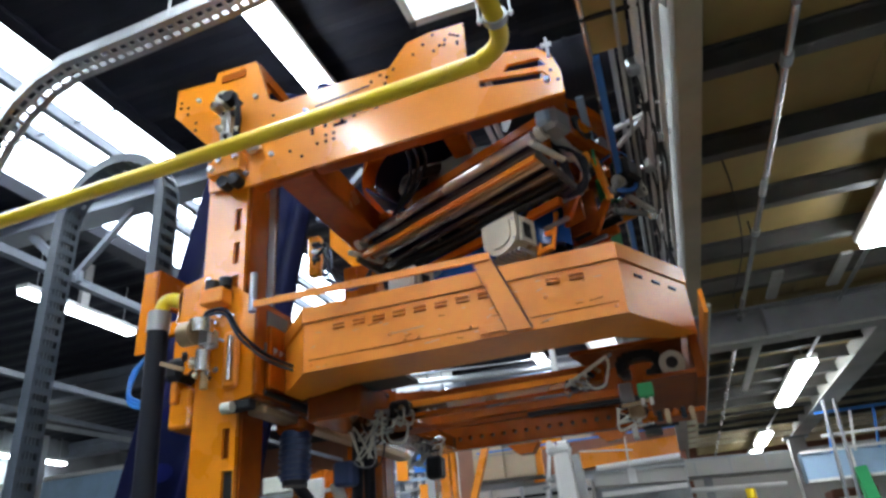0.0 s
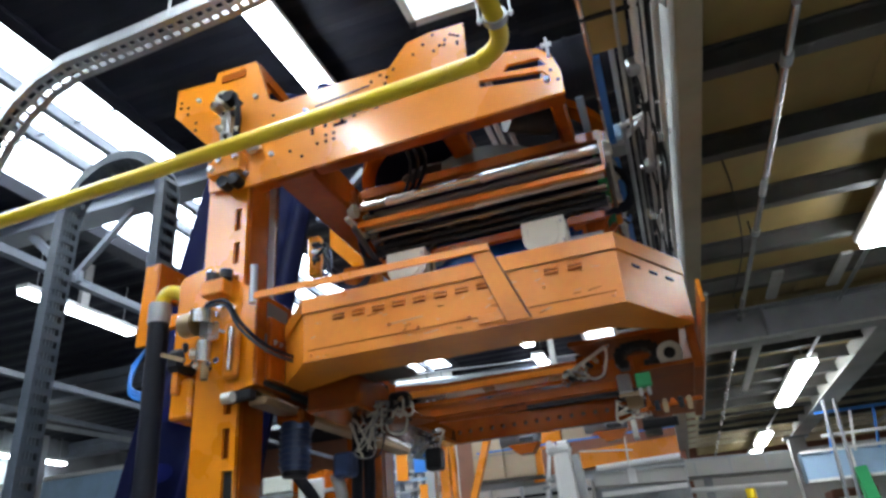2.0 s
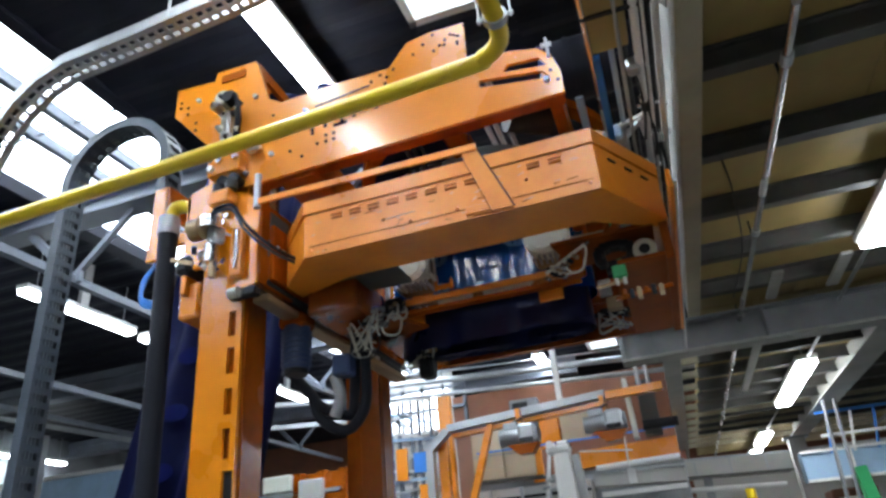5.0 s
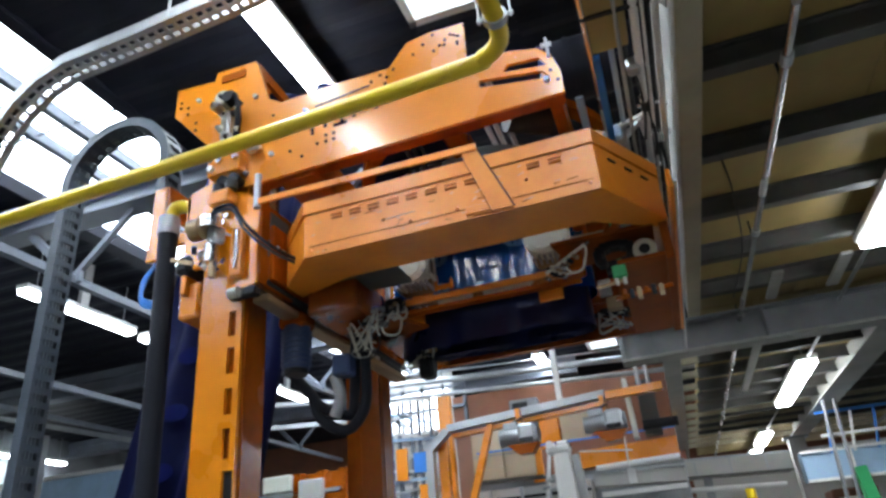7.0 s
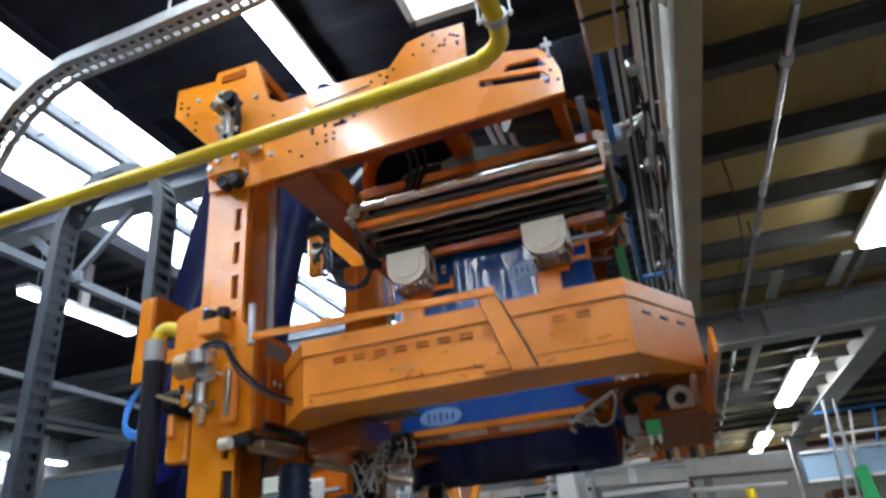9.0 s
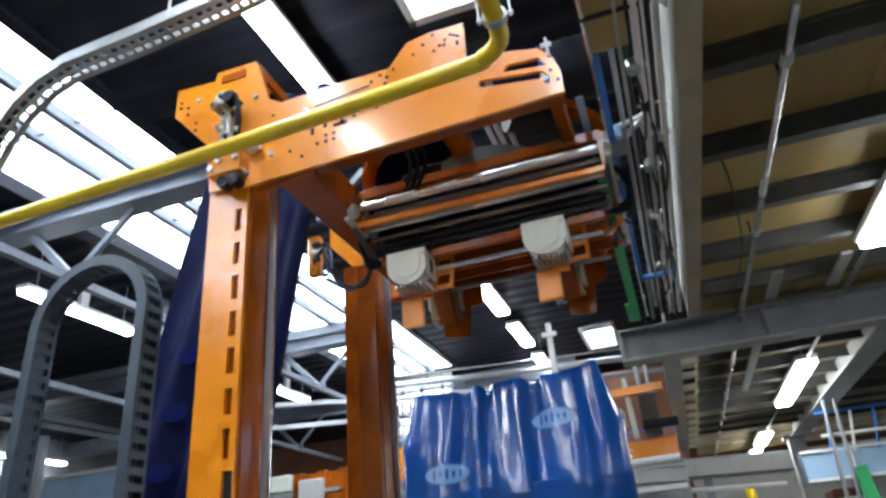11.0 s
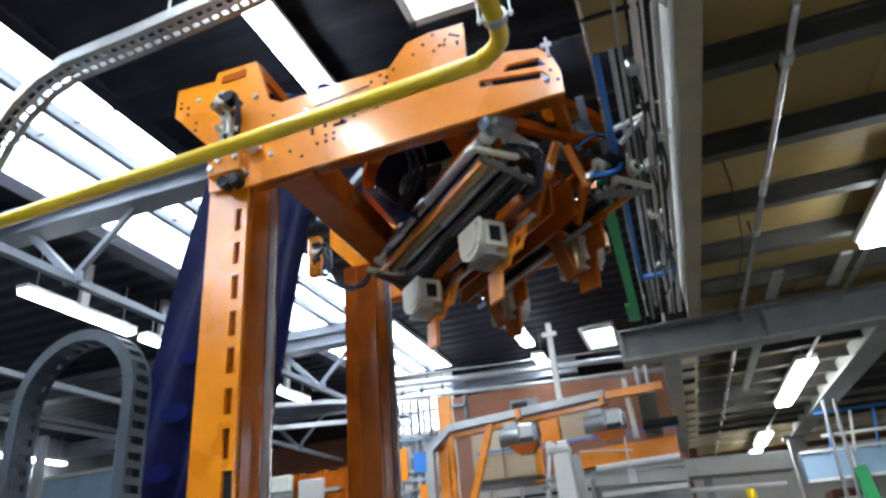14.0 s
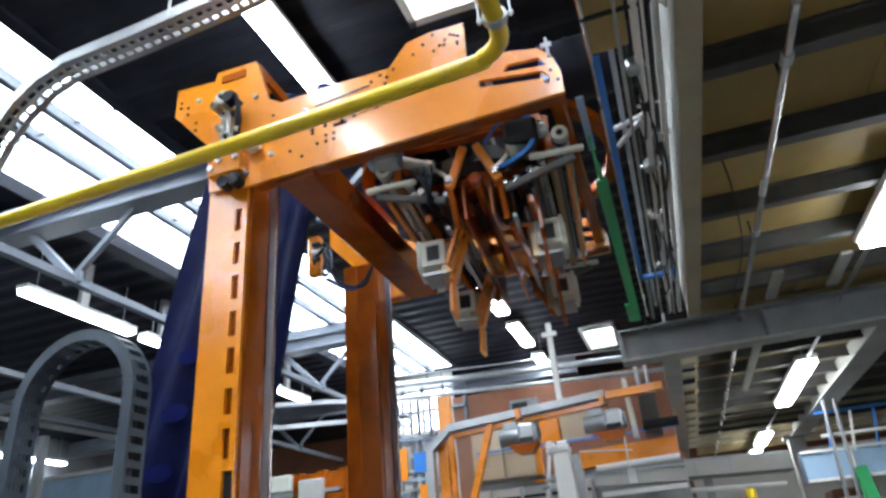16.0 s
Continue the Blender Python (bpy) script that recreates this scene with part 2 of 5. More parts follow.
for x0, x1 in ((-9.44, -8.08), (-7.96, -7.40), (-7.28, -6.53)):
    pane = part("pane", box(B(), x0, x1, -6, 21.6, 8.07, 8.085), GLASS, strip)
    pane.visible_shadow = False
for k, (x0, x1, y0, y1) in enumerate(DOMES):
    dome = thing(f"window_{k + 2}", (x0 + x1) / 2, (y0 + y1) / 2, 8.0, "small rectangular roof skylight with a white frame", "skylight", kind="structure")
    for a, b, c, d in ((x0, x0 + 0.1, y0, y1), (x1 - 0.1, x1, y0, y1), (x0, x1, y0, y0 + 0.12), (x0, x1, y1 - 0.12, y1)):
        part("frame", box(B(), a, b, c, d, 7.86, 8.25, 0.01), WHITE, dome)
    part("pane", box(B(), x0 + 0.1, x1 - 0.1, y0 + 0.12, y1 - 0.12, 8.15, 8.17), GLASS, dome).visible_shadow = False

# roof trusses across the hall
for y in (7.45, 15.5, 22.5):
    tr = thing("roof_truss", -8, y, 7.2, "blue-grey steel roof truss with diagonal struts", "truss", "roof trusses")
    end = -7.3 if y == 15.5 else -2.5
    part("top_chord", box(B(), -24, end, y - 0.14, y + 0.14, 7.72, 7.98, 0.01), TRUSS, tr)
    part("bottom_flange", box(B(), -24, end, y - 0.22, y + 0.22, 7.36, 7.42, 0.01), TRUSS, tr)
    part("web", box(B(), -24, end, y - 0.03, y + 0.03, 7.42, 7.72), TRUSS, tr)
    for x in (-13.1, -8.43) if y > 10 else (-13.1, -8.43, -3.9):
        part("strut", bar(B(), (x - 1.05, y, 7.36), (x, y, 6.35), 0.12, 0.12), TRUSS, tr)
        part("strut", bar(B(), (x + 1.05, y, 7.36), (x, y, 6.35), 0.09, 0.09), TRUSS, tr)
        part("gusset", box(B(), x - 0.18, x + 0.18, y - 0.04, y + 0.04, 6.26, 6.44, 0.01), TRUSS, tr)
for x, z in ((-17.5, 6.9), (-13.1, 6.3), (-8.40, 6.3)):
    solid("tie_tube", bar(B(), (x, 0, z), (x, 26, z), 0.13, 0.13), TRUSS, "grey steel tie tube under the trusses", "tube", group="tie tubes")


def lamp(x, y0, y1, z, w, drop=0.0):
    lt = thing("fluorescent_lamp", x, (y0 + y1) / 2, z, "lit white fluorescent ceiling lamp in a slim housing", "lamp", "ceiling lamps")
    part("canopy", box(B(), x - 0.05, x + 0.05, (y0 + y1) / 2 - 0.1, (y0 + y1) / 2 + 0.1, z + 0.155, 8.02 if z > 4.5 else 4.66), WHITE, lt)
    hw = 0.6
    part("housing", box(B(), x - w * hw, x + w * hw, y0, y1, z + 0.06, z + 0.16, 0.02), WHITE, lt)
    part("diffuser", box(B(), x - w / 2, x + w / 2, y0 + 0.03, y1 - 0.03, z - 0.02, z + 0.058, 0.02), TUBE if z > 4.5 else TUBE_LOW, lt)
    if drop:
        for y in (y0 + 0.3, y1 - 0.3):
            part("hanger", rod(B(), (x, y, z + 0.16), (x, y, z + (drop if z > 4.5 else 0.34)), 0.012, 6), DULL, lt)
            part("eyelet", ring(B(), x, y, z + 0.15, z + 0.19, 0.05, 0.09, seg=16), DULL, lt)
    return lt


# Lamps at y 7.9 to 13.5 are unseen, added to light the far end.
for y0, y1 in ((-9.5, -7.0), (-6.5, -4.0), (-3.5, -1.0), (-0.5, 2.0), (2.4, 6.9), (7.9, 10.4), (11.0, 13.5), (14.3, 16.4), (17.4, 19.5), (20.7, 22.9)):
    lamp(-3.47, y0, y1, 7.65, 0.33)
for y0, y1 in ((2.2, 4.6), (8.3, 11.1), (11.4, 12.6), (16.3, 18.7), (22.0, 24.5)):
    lamp(-10.6, y0, y1, 6.9, 0.24, 1.0)
# Unseen row added behind the eye to brighten the machine's front.
for y0, y1 in ((-8, -5.4), (-4.5, -2), (-1.2, 1.3)):
    lamp(-0.2, y0, y1, 7.65, 0.34)
for y0, y1 in ((13.0, 15.2), (18.4, 21.6)):
    lamp(-23.2, y0, y1, 6.9, 0.30, 1.0)
# The first two are unseen, added to brighten the near deck boards.
for y0, y1 in ((-5.0, -3.2), (-1.6, 0.4), (5.8, 7.45), (12.4, 14.3), (14.4, 16.2), (20.2, 22.6), (23.8, 25.4)):
    lamp(2.42, y0, y1, 4.30, 0.30, 0.4)
# Unseen row added deeper under the deck for more light there.
for y0, y1 in ((-2.0, 0.4), (5.0, 7.4), (12.0, 14.4), (19.0, 21.4)):
    lamp(8.0, y0, y1, 4.30, 0.34, 0.4)

# ---- machine: fixed frame ----
AX, AY = -1.12, 5.5          # turning axis of the film head
mach = thing("stretch_hood_machine_frame", -3.06, AY, FLOOR, "orange painted steel gantry frame of a packaging machine", "machine frame")
SLOTS = [(4.46, 4.26), (4.15, 3.96), (3.86, 3.66), (3.56, 3.36), (3.27, 3.07), (2.96, 2.77), (2.67, 2.46)]


def column(y0, y1, slotted=True):
    holes = [[(-2.985, lo), (-2.925, lo), (-2.925, hi), (-2.985, hi)] for hi, lo in SLOTS]
    holes = holes if slotted else []
    holes.append([(-2.975, 1.2), (-2.885, 1.2), (-2.885, 2.38), (-2.975, 2.38)])
    part("column_face", sheet(B(), [(-3.25, FLOOR), (-2.875, FLOOR), (-2.875, 5.0), (-3.25, 5.0)], holes, y0, y0 + 0.03), ORANGE if slotted else DEEP_SHADE, mach, "bright orange slotted column plate" if slotted else "plain orange column plate darkened for its dark reflections")
    # Body and side skin take the darker orange that paints their shade.
    part("column_body", box(B(), -3.25, -2.90, y0 + 0.045, y1, FLOOR, 5.0, 0.01), SHADE_WORN, mach)
    # Strip of lighter orange painting the reflection on the rear column's left.
    part("reflection_strip", box(B(), -3.26, -3.10, y0 - 0.012, y0, FLOOR, 5.0), SHADE_WORN, mach) if not slotted else None
    part("column_bead", box(B(), -2.875, -2.862, y0 + 0.05, y0 + 0.065, FLOOR, 5.0), SHADE_WORN, mach)
    # Black sheet painting the shade inside the long slot.
    part("slot_shade", box(B(), -2.978, -2.882, y0 + 0.030, y0 + 0.044, 1.18, 2.375), DARK, mach) if slotted else None
    part("side_skin", box(B(), -2.905, -2.873, y0 + 0.032, y1 - 0.075, FLOOR, 5.0), SHADE_WORN, mach)


column(4.08, 4.46)
column(6.62, 7.0, False)

BEAM = [(-3.66, 5.89), (-3.66, 5.58), (-3.26, 5.13), (-3.22, 4.66), (-2.81, 4.62), (-0.19, 4.68), (-0.19, 4.88), (-0.24, 5.05), (-0.33, 5.14),
        (-0.53, 5.19), (-0.88, 5.24), (-0.87, 5.62), (-1.17, 5.63), (-1.37, 5.60), (-1.47, 5.48), (-1.54, 5.39), (-2.06, 5.40), (-2.54, 5.38), (-2.67, 5.46),
        (-2.82, 5.94), (-3.23, 5.95), (-3.25, 5.86)]
CUTS = [[(-0.62, 5.01), (-0.27, 4.96), (-0.33, 5.05), (-0.57, 5.07)], [(-0.81, 4.93), (-0.27, 4.84), (-0.32, 4.92), (-0.81, 5.00)]]
for y, sgn in ((4.04, 1), (7.04, -1)):
    part("side_beam", sheet(B(), BEAM, CUTS, y - 0.015, y + 0.015), ORANGE, mach, "bright orange cut plate beam with holes")
    # Flanges and cross beams: shade under the beams painted by darker orange.
    part("beam_flange", bar(B(), (-2.81, y + sgn * 0.075, 4.635), (-0.2, y + sgn * 0.075, 4.695), 0.12, 0.02), SHADE_WORN, mach)
    part("beam_flange", bar(B(), (-2.5, y + sgn * 0.075, 5.36), (-1.5, y + sgn * 0.075, 5.36), 0.12, 0.02), SHADE_WORN, mach)
part("cross_beam", box(B(), -2.60, -2.25, 4.06, 7.02, 4.60, 4.90, 0.02), SHADE_WORN, mach)
part("cross_beam", box(B(), -1.30, -1.12, 4.06, 7.02, 4.95, 5.15, 0.02), SHADE_WORN, mach)
part("cross_beam", box(B(), -0.34, -0.22, 4.06, 7.02, 4.80, 4.98, 0.02), SHADE_WORN, mach)
part("guide_ring", ring(B(), AX, AY, 5.0, 5.08, 1.12, 1.24), SHADE_WORN, mach)
part("slewing_bearing", ring(B(), AX, AY, 4.86, 5.0, 0.45, 0.62), JOIST, mach)

part("corner_box", sheet(B(), [(-3.23, 5.80), (-2.84, 5.80), (-2.82, 5.94), (-3.22, 5.95)], [], 4.03, 4.32), ORANGE, mach)
part("corner_plate", sheet(B(), [(4.05, 5.38), (5.2, 5.38), (5.2, 5.88), (4.05, 5.93)], [[(4.18, 5.46), (4.80, 5.46), (4.80, 5.78), (4.18, 5.82)]], -2.84, -2.80, "x"), SHADE_WORN, mach)


def bolts(spots, y, parent, r=0.022, mat=None, name="bolt"):
    for x, z in spots:
        part(name, rod(B(), (x, y - 0.03, z), (x, y, z), r, 6), mat or DULL, parent)


def holes(spots, y, parent, r=0.014):
    for x, z in spots:
        part("hole", rod(B(), (x, y - 0.004, z), (x, y + 0.004, z), r, 8), HOLE, parent)


bolts([(-3.40, 5.68), (-2.80, 5.52), (-2.62, 4.86), (-2.86, 4.74), (-2.30, 5.2), (-0.30, 4.82)], 4.025, mach)
holes([(-3.60, 5.72), (-3.60, 5.66), (-3.52, 5.64), (-3.52, 5.57), (-3.42, 5.44), (-3.42, 5.36), (-2.62, 5.26), (-2.45, 4.84), (-2.20, 4.84), (-2.12, 4.84), (-2.12, 4.90),
       (-2.05, 4.84), (-2.05, 4.90), (-2.34, 4.76), (-0.26, 4.90), (-0.22, 4.80), (-1.62, 5.34), (-1.56, 5.30), (-1.50, 5.36), (-1.70, 5.30), (-1.58, 5.24)], 4.022, mach)
holes([(-1.32 + 0.09 * k, 5.50 + 0.07 * ((k * 7) % 3) - 0.05) for k in range(6)] + [(-1.14 + 0.05 * k, 5.42 + 0.04 * ((k * 5) % 4)) for k in range(5)] + [(-0.93, 5.5), (-0.94, 5.44)], 4.022, mach, 0.013)
part("groove", bar(B(), (-2.22, 4.022, 5.22), (-1.72, 4.022, 5.27), 0.004, 0.014), DARK, mach)
# plain bars where the lettering of the maker stands
for k, (x, w, z0, z1) in enumerate(((-2.26, 0.03, 4.94, 5.14), (-2.14, 0.03, 4.98, 5.16), (-2.05, 0.12, 4.96, 4.99), (-1.99, 0.03, 4.98, 5.08), (-1.88, 0.03, 5.00, 5.17), (-1.80, 0.08, 5.06, 5.09), (-1.68, 0.03, 5.02, 5.18))):
    part("lettering_bar", box(B(), x, x + w, 4.0215, 4.0245, z0, z1), HOLE, mach)
# tensioner on top of the column
part("tensioner_body", box(B(), -3.09, -3.00, 3.92, 4.02, 5.10, 5.40, 0.02), STEEL, mach, "bright steel belt tensioner")
part("tensioner_wheel", rod(B(), (-3.05, 3.88, 5.50), (-3.05, 3.99, 5.50), 0.075, 18), CREAM, mach, smooth=True)
part("tensioner_wheel", rod(B(), (-2.97, 3.84, 5.46), (-2.97, 3.94, 5.46), 0.055, 16), DARK, mach, smooth=True)
part("tensioner_wheel", rod(B(), (-3.09, 3.84, 5.40), (-3.09, 3.94, 5.40), 0.045, 14), STEEL, mach, smooth=True)
part("tensioner_axle", rod(B(), (-3.05, 3.85, 5.50), (-3.05, 3.88, 5.50), 0.022, 8), DARK, mach)
rng = random.Random(7)
for k in range(16):
    x, z = -3.10 + 0.22 * rng.random(), 5.08 + 0.42 * rng.random()
    dx, dz = 0.06 * (rng.random() - 0.5), 0.12 * (rng.random() - 0.5)
    part("fitting", rod(B(), (x, 3.87 + 0.08 * rng.random(), z), (x + dx, 3.90 + 0.08 * rng.random(), z + dz), 0.012 + 0.016 * rng.random(), 8), (STEEL, DARK, CREAM, DULL)[k % 4], mach, smooth=True)
for k in range(3):
    part("cable", hose(B(), [(-3.02 + 0.03 * k, 3.88, 5.54), (-2.91 + 0.01 * k, 3.87, 5.45), (-2.89 + 0.015 * k, 3.88, 5.25), (-2.94 + 0.02 * k, 3.93, 5.06), (-2.98, 3.97, 4.96)], 0.012, 6), RUBBER, mach, smooth=True)
part("belt", box(B(), -3.06, -2.97, 3.96, 3.975, 4.85, 5.40), COPPER, mach)
for x, z in ((-3.17, 5.04), (-3.20, 4.98), (-3.14, 4.95)):
    part("nipple", rod(B(), (x, 3.92, z), (x, 4.03, z), 0.035, 10), STEEL, mach, smooth=True)
part("latch", box(B(), -2.82, -2.70, 3.94, 4.02, 4.90, 4.96, 0.01), STEEL, mach)
part("stop_block", box(B(), -3.18, -2.86, 3.92, 4.02, 4.74, 4.92, 0.01), ORANGE, mach)
for x in (-3.02, -2.92):
    part("rubber_stop", rod(B(), (x, 3.92, 4.66), (x, 4.02, 4.66), 0.055, 14), DARK, mach, smooth=True)
bolts([(-3.13, 4.80), (-3.05, 4.86), (-2.90, 4.86), (-3.15, 4.90)], 3.92, mach, 0.03, STEEL)
# rods between the beams
for x in (-0.98, -0.90, -0.80):
    part("cross_rod", rod(B(), (x, 4.08, 5.25), (x, 7.0, 5.25), 0.025, 8), DULL, mach, smooth=True)
part("end_bracket", box(B(), -0.265, -0.245, 4.0, 4.02, 5.02, 5.20), WHITE, mach)
part("end_bracket", box(B(), -0.30, -0.22, 4.0, 4.02, 5.12, 5.15), WHITE, mach)
part("gear_motor", rod(B(), (-0.72, 4.55, 5.0), (-0.40, 4.75, 5.0), 0.14, 20), DARK, mach, smooth=True)
part("slip_ring_duct", hose(B(), [(-1.9, 5.2, 4.95), (-1.75, 4.9, 4.85), (-1.6, 4.9, 4.9), (-1.45, 5.05, 5.0)], 0.06), DARK, mach, smooth=True)
for k in range(6):
    w, q = rng.random() * 0.14, rng.random() * 0.12
    part("cable", hose(B(), [(-3.56, 6.42, 5.30 - 0.05 * k), (-3.42 + w, 6.32, 5.22 - q), (-3.36 + q, 6.28, 4.98 - w), (-3.22 - w, 6.28, 4.74 + 0.3 * q), (-3.02, 6.26, 4.60 - 0.4 * w), (-2.84 + 0.3 * q, 6.24, 4.56 + 0.5 * w), (-2.70, 6.2, 4.76)], 0.013 + 0.004 * (k % 2), 6), RUBBER if k % 3 else TRUSSB, mach, smooth=True)
for k in range(3):
    part("cable_gland", rod(B(), (-3.55, 6.40, 5.30 - 0.10 * k), (-3.46, 6.36, 5.27 - 0.10 * k), 0.03, 10), STEEL if k % 2 else DARK, mach, smooth=True)
for k in range(3):
    part("cable", hose(B(), [(-1.7 + 0.05 * k, 4.6, 5.1), (-1.62 + 0.07 * k, 4.62, 4.85), (-1.75 + 0.05 * k, 4.8, 4.68), (-1.95, 5.0, 4.6)], 0.018, 6), RUBBER, mach, smooth=True)
part("notch", box(B(), -3.17, -2.92, 4.012, 4.03, 5.80, 5.88), SHADE_WORN, mach)
part("film_chute", box(B(), -2.22, -1.32, 4.7, 6.8, 5.14, 5.17), NAVY, mach, "dark blue film passing over the ring")
part("film_chute", bar(B(), (-2.22, 5.5, 4.95), (-1.75, 5.5, 4.55), 1.0, 0.02), NAVY, mach)
part("rear_flange", box(B(), -3.69, -3.53, 6.5, 6.62, 4.95, 5.48, 0.02), ORANGE, mach)

# ---- machine: moving stretch carriage ----
CZ = 2.906                   # underside of the front cover at the start
carriage = thing("stretch_carriage", -1.15, AY, CZ, "orange lifting carriage with a long vented cover", "machine carriage")
RIM = [(-2.24, 3.9), (-0.08, 3.9), (0.31, 4.58), (0.31, 4.72), (-0.2, 4.36), (-2.1, 4.36), (-2.62, 4.55), (-2.62, 4.30)]
cover = part("front_cover", sheet(B(), RIM, [], CZ, 3.25, "z"), WORN, carriage, "scuffed orange cover with rows of slots")
RIM2 = [(-2.245, 3.885), (-0.075, 3.885), (0.32, 4.575), (0.32, 4.72), (-0.2, 4.36), (-2.1, 4.36), (-2.63, 4.55), (-2.63, 4.295)]
part("lid", sheet(B(), RIM2, [], 3.256, 3.367, "z"), WORN, carriage)
part("lid_shadow_gap", sheet(B(), [(-2.22, 3.905), (-0.1, 3.905), (0.3, 4.58), (-2.6, 4.3)], [], 3.249, 3.257, "z"), DARK, carriage)
for k in range(12):
    x = -1.97 + 0.148 * k
    if abs(x + 0.72) < 0.13:
        continue
    for dz in (0.012, -0.014):
        part("vent_slot", bar(B(), (x - 0.042, 3.899, 3.19 + dz), (x + 0.042, 3.899, 3.19 + dz), 0.008, 0.010), SHADE_WORN, cover)
        part("louvre", bar(B(), (x - 0.045, 3.893, 3.20 + dz), (x + 0.045, 3.893, 3.20 + dz), 0.020, 0.010), WORN, cover)
for k in range(3):
    u = 0.25 + 0.25 * k
    x, y = -0.08 + 0.39 * u, 3.9 + 0.68 * u
    part("vent_slot", bar(B(), (x - 0.02, y - 0.04, 3.18), (x + 0.02, y + 0.03, 3.18), 0.012, 0.016), DARK, cover)
part("fold_seam", bar(B(), (-2.2, 3.898, 2.985), (-0.72, 3.898, 2.985), 0.006, 0.006), SHADE_WORN, cover)
part("fold_seam", bar(B(), (-0.66, 3.898, 2.985), (-0.12, 3.898, 2.985), 0.006, 0.006), SHADE_WORN, cover)
part("cover_strap", sheet(B(), [(-0.98, 3.43), (-0.86, 3.44), (-0.66, 2.912), (-0.80, 2.912)], [], 3.868, 3.884), WORN, carriage, "sloping orange cover strap with worn paint")
part("strap_gap", bar(B(), (-0.852, 3.872, 3.42), (-0.652, 3.872, 2.915), 0.012, 0.010), DARK, carriage)
part("strap_seam", bar(B(), (-0.985, 3.872, 3.42), (-0.81, 3.872, 2.915), 0.012, 0.006), SHADE_WORN, carriage)
for x, z, w in ((-1.62, 3.06, 0.26), (-1.36, 2.95, 0.10), (-0.60, 3.15, 0.04), (-2.18, 3.07, 0.03)):
    part("scratch", bar(B(), (x, 3.8975, z), (x + w, 3.8975, z + 0.01), 0.004, 0.006), SCUFF, cover)
for k in range(34):
    x, z, w = -2.2 + 2.0 * rng.random(), 2.93 + 0.30 * rng.random() ** 1.5, 0.02 + 0.07 * rng.random() ** 2
    part("scratch", bar(B(), (x, 3.8985, z), (x + w, 3.8985, z + 0.02 * (rng.random() - 0.4)), 0.003, 0.003 + 0.004 * rng.random()), SCUFF if k % 3 else SHADE_WORN, cover)
for k in range(8):
    x = -0.95 + 0.26 * rng.random()
    z = 2.95 + (0.35 - (x + 0.95)) * rng.random()
    part("scratch", bar(B(), (x, 3.8755, z), (x + 0.03 + 0.04 * rng.random(), 3.8755, z + 0.02), 0.003, 0.006), SCUFF, cover)
part("patch", box(B(), -0.99, -0.82, 3.878, 3.899, 2.93, 2.99, 0.004), WORN, cover)
bolts([(-2.18, 2.95), (-1.6, 3.06), (-1.4, 3.0), (-0.14, 2.96), (-0.55, 3.10), (-1.05, 3.0)], 3.9, cover, 0.012, WORN, "rivet")
part("tie_bar", bar(B(), (-2.63, 3.86, 3.47), (-0.86, 3.86, 3.44), 0.02, 0.05), WORN, carriage, "pale tan tie bar above the cover")
part("tie_post", rod(B(), (-2.64, 3.87, 3.42), (-2.64, 3.87, 3.72), 0.028, 10), DULL, carriage, smooth=True)
REAR = [(x, 2 * AY - y) for x, y in RIM][::-1]
part("rear_cover", sheet(B(), REAR, [], CZ + 0.05, 3.36, "z"), MATT_SHADE, carriage)
part("side_cover", sheet(B(), [(4.60, 2.62), (6.38, 2.62), (6.38, 3.36), (4.72, 3.36), (4.60, 3.2)], [], 0.24, 0.30, "x"), MATT_SHADE, carriage)
part("side_shelf", box(B(), -0.10, 0.24, 4.62, 6.40, 2.66, 2.69), MATT_SHADE, carriage)
part("side_rail", box(B(), -2.78, -2.66, 4.10, 6.9, 2.87, 2.91, 0.01), DARK, carriage)
part("side_rail", box(B(), -2.79, -2.765, 4.06, 6.9, 2.83, 2.85), COPPER, carriage)
part("side_rail", box(B(), -2.73, -2.70, 4.06, 6.9, 2.825, 2.86), STEEL, carriage)
part("side_rail", box(B(), -2.80, -2.66, 4.10, 6.9, 2.74, 2.80, 0.01), COPPER, carriage)
part("side_plate", box(B(), -2.70, -2.64, 4.12, 6.9, 2.92, 3.40, 0.01), SHADE_WORN, carriage)
part("end_panel", sheet(B(), [(4.02, 2.86), (7.0, 2.80), (7.0, 2.98), (4.62, 2.98), (4.06, 3.02)], [], 0.335, 0.36, "x"), WORN, carriage, "tan orange end panel")
part("end_panel_edge", rod(B(), (0.37, 4.02, 2.90), (0.37, 7.9, 2.84), 0.014, 8), DULL, carriage)
# bracket on the column
part("bracket_plate", sheet(B(), [(-3.40, 3.77), (-3.37, 3.82), (-3.12, 3.88), (-2.70, 3.58), (-2.70, 2.86), (-2.92, 2.82), (-3.22, 3.10), (-3.36, 3.10)], [], 4.0, 4.04), ORANGE, carriage, "bright orange bracket plate riding on the column")
part("bracket_lip", box(B(), -3.41, -3.36, 4.0, 4.5, 2.9, 3.80, 0.01), ORANGE, carriage)
part("bracket_side", box(B(), -2.72, -2.68, 4.0, 4.5, 2.86, 3.58, 0.01), SHADE_WORN, carriage)
for z0, z1, y0, y1 in ((3.36, 3.52, 4.12, 4.40), (3.12, 3.26, 4.10, 4.44), (2.92, 3.04, 4.12, 4.40)):
    part("pocket", box(B(), -2.682, -2.672, y0, y1, z0, z1), JOIST, carriage)
for y in (4.18, 4.26, 4.34):
    part("pin", rod(B(), (-2.68, y, 3.16), (-2.63, y, 3.22), 0.016, 8), DULL, carriage, smooth=True)
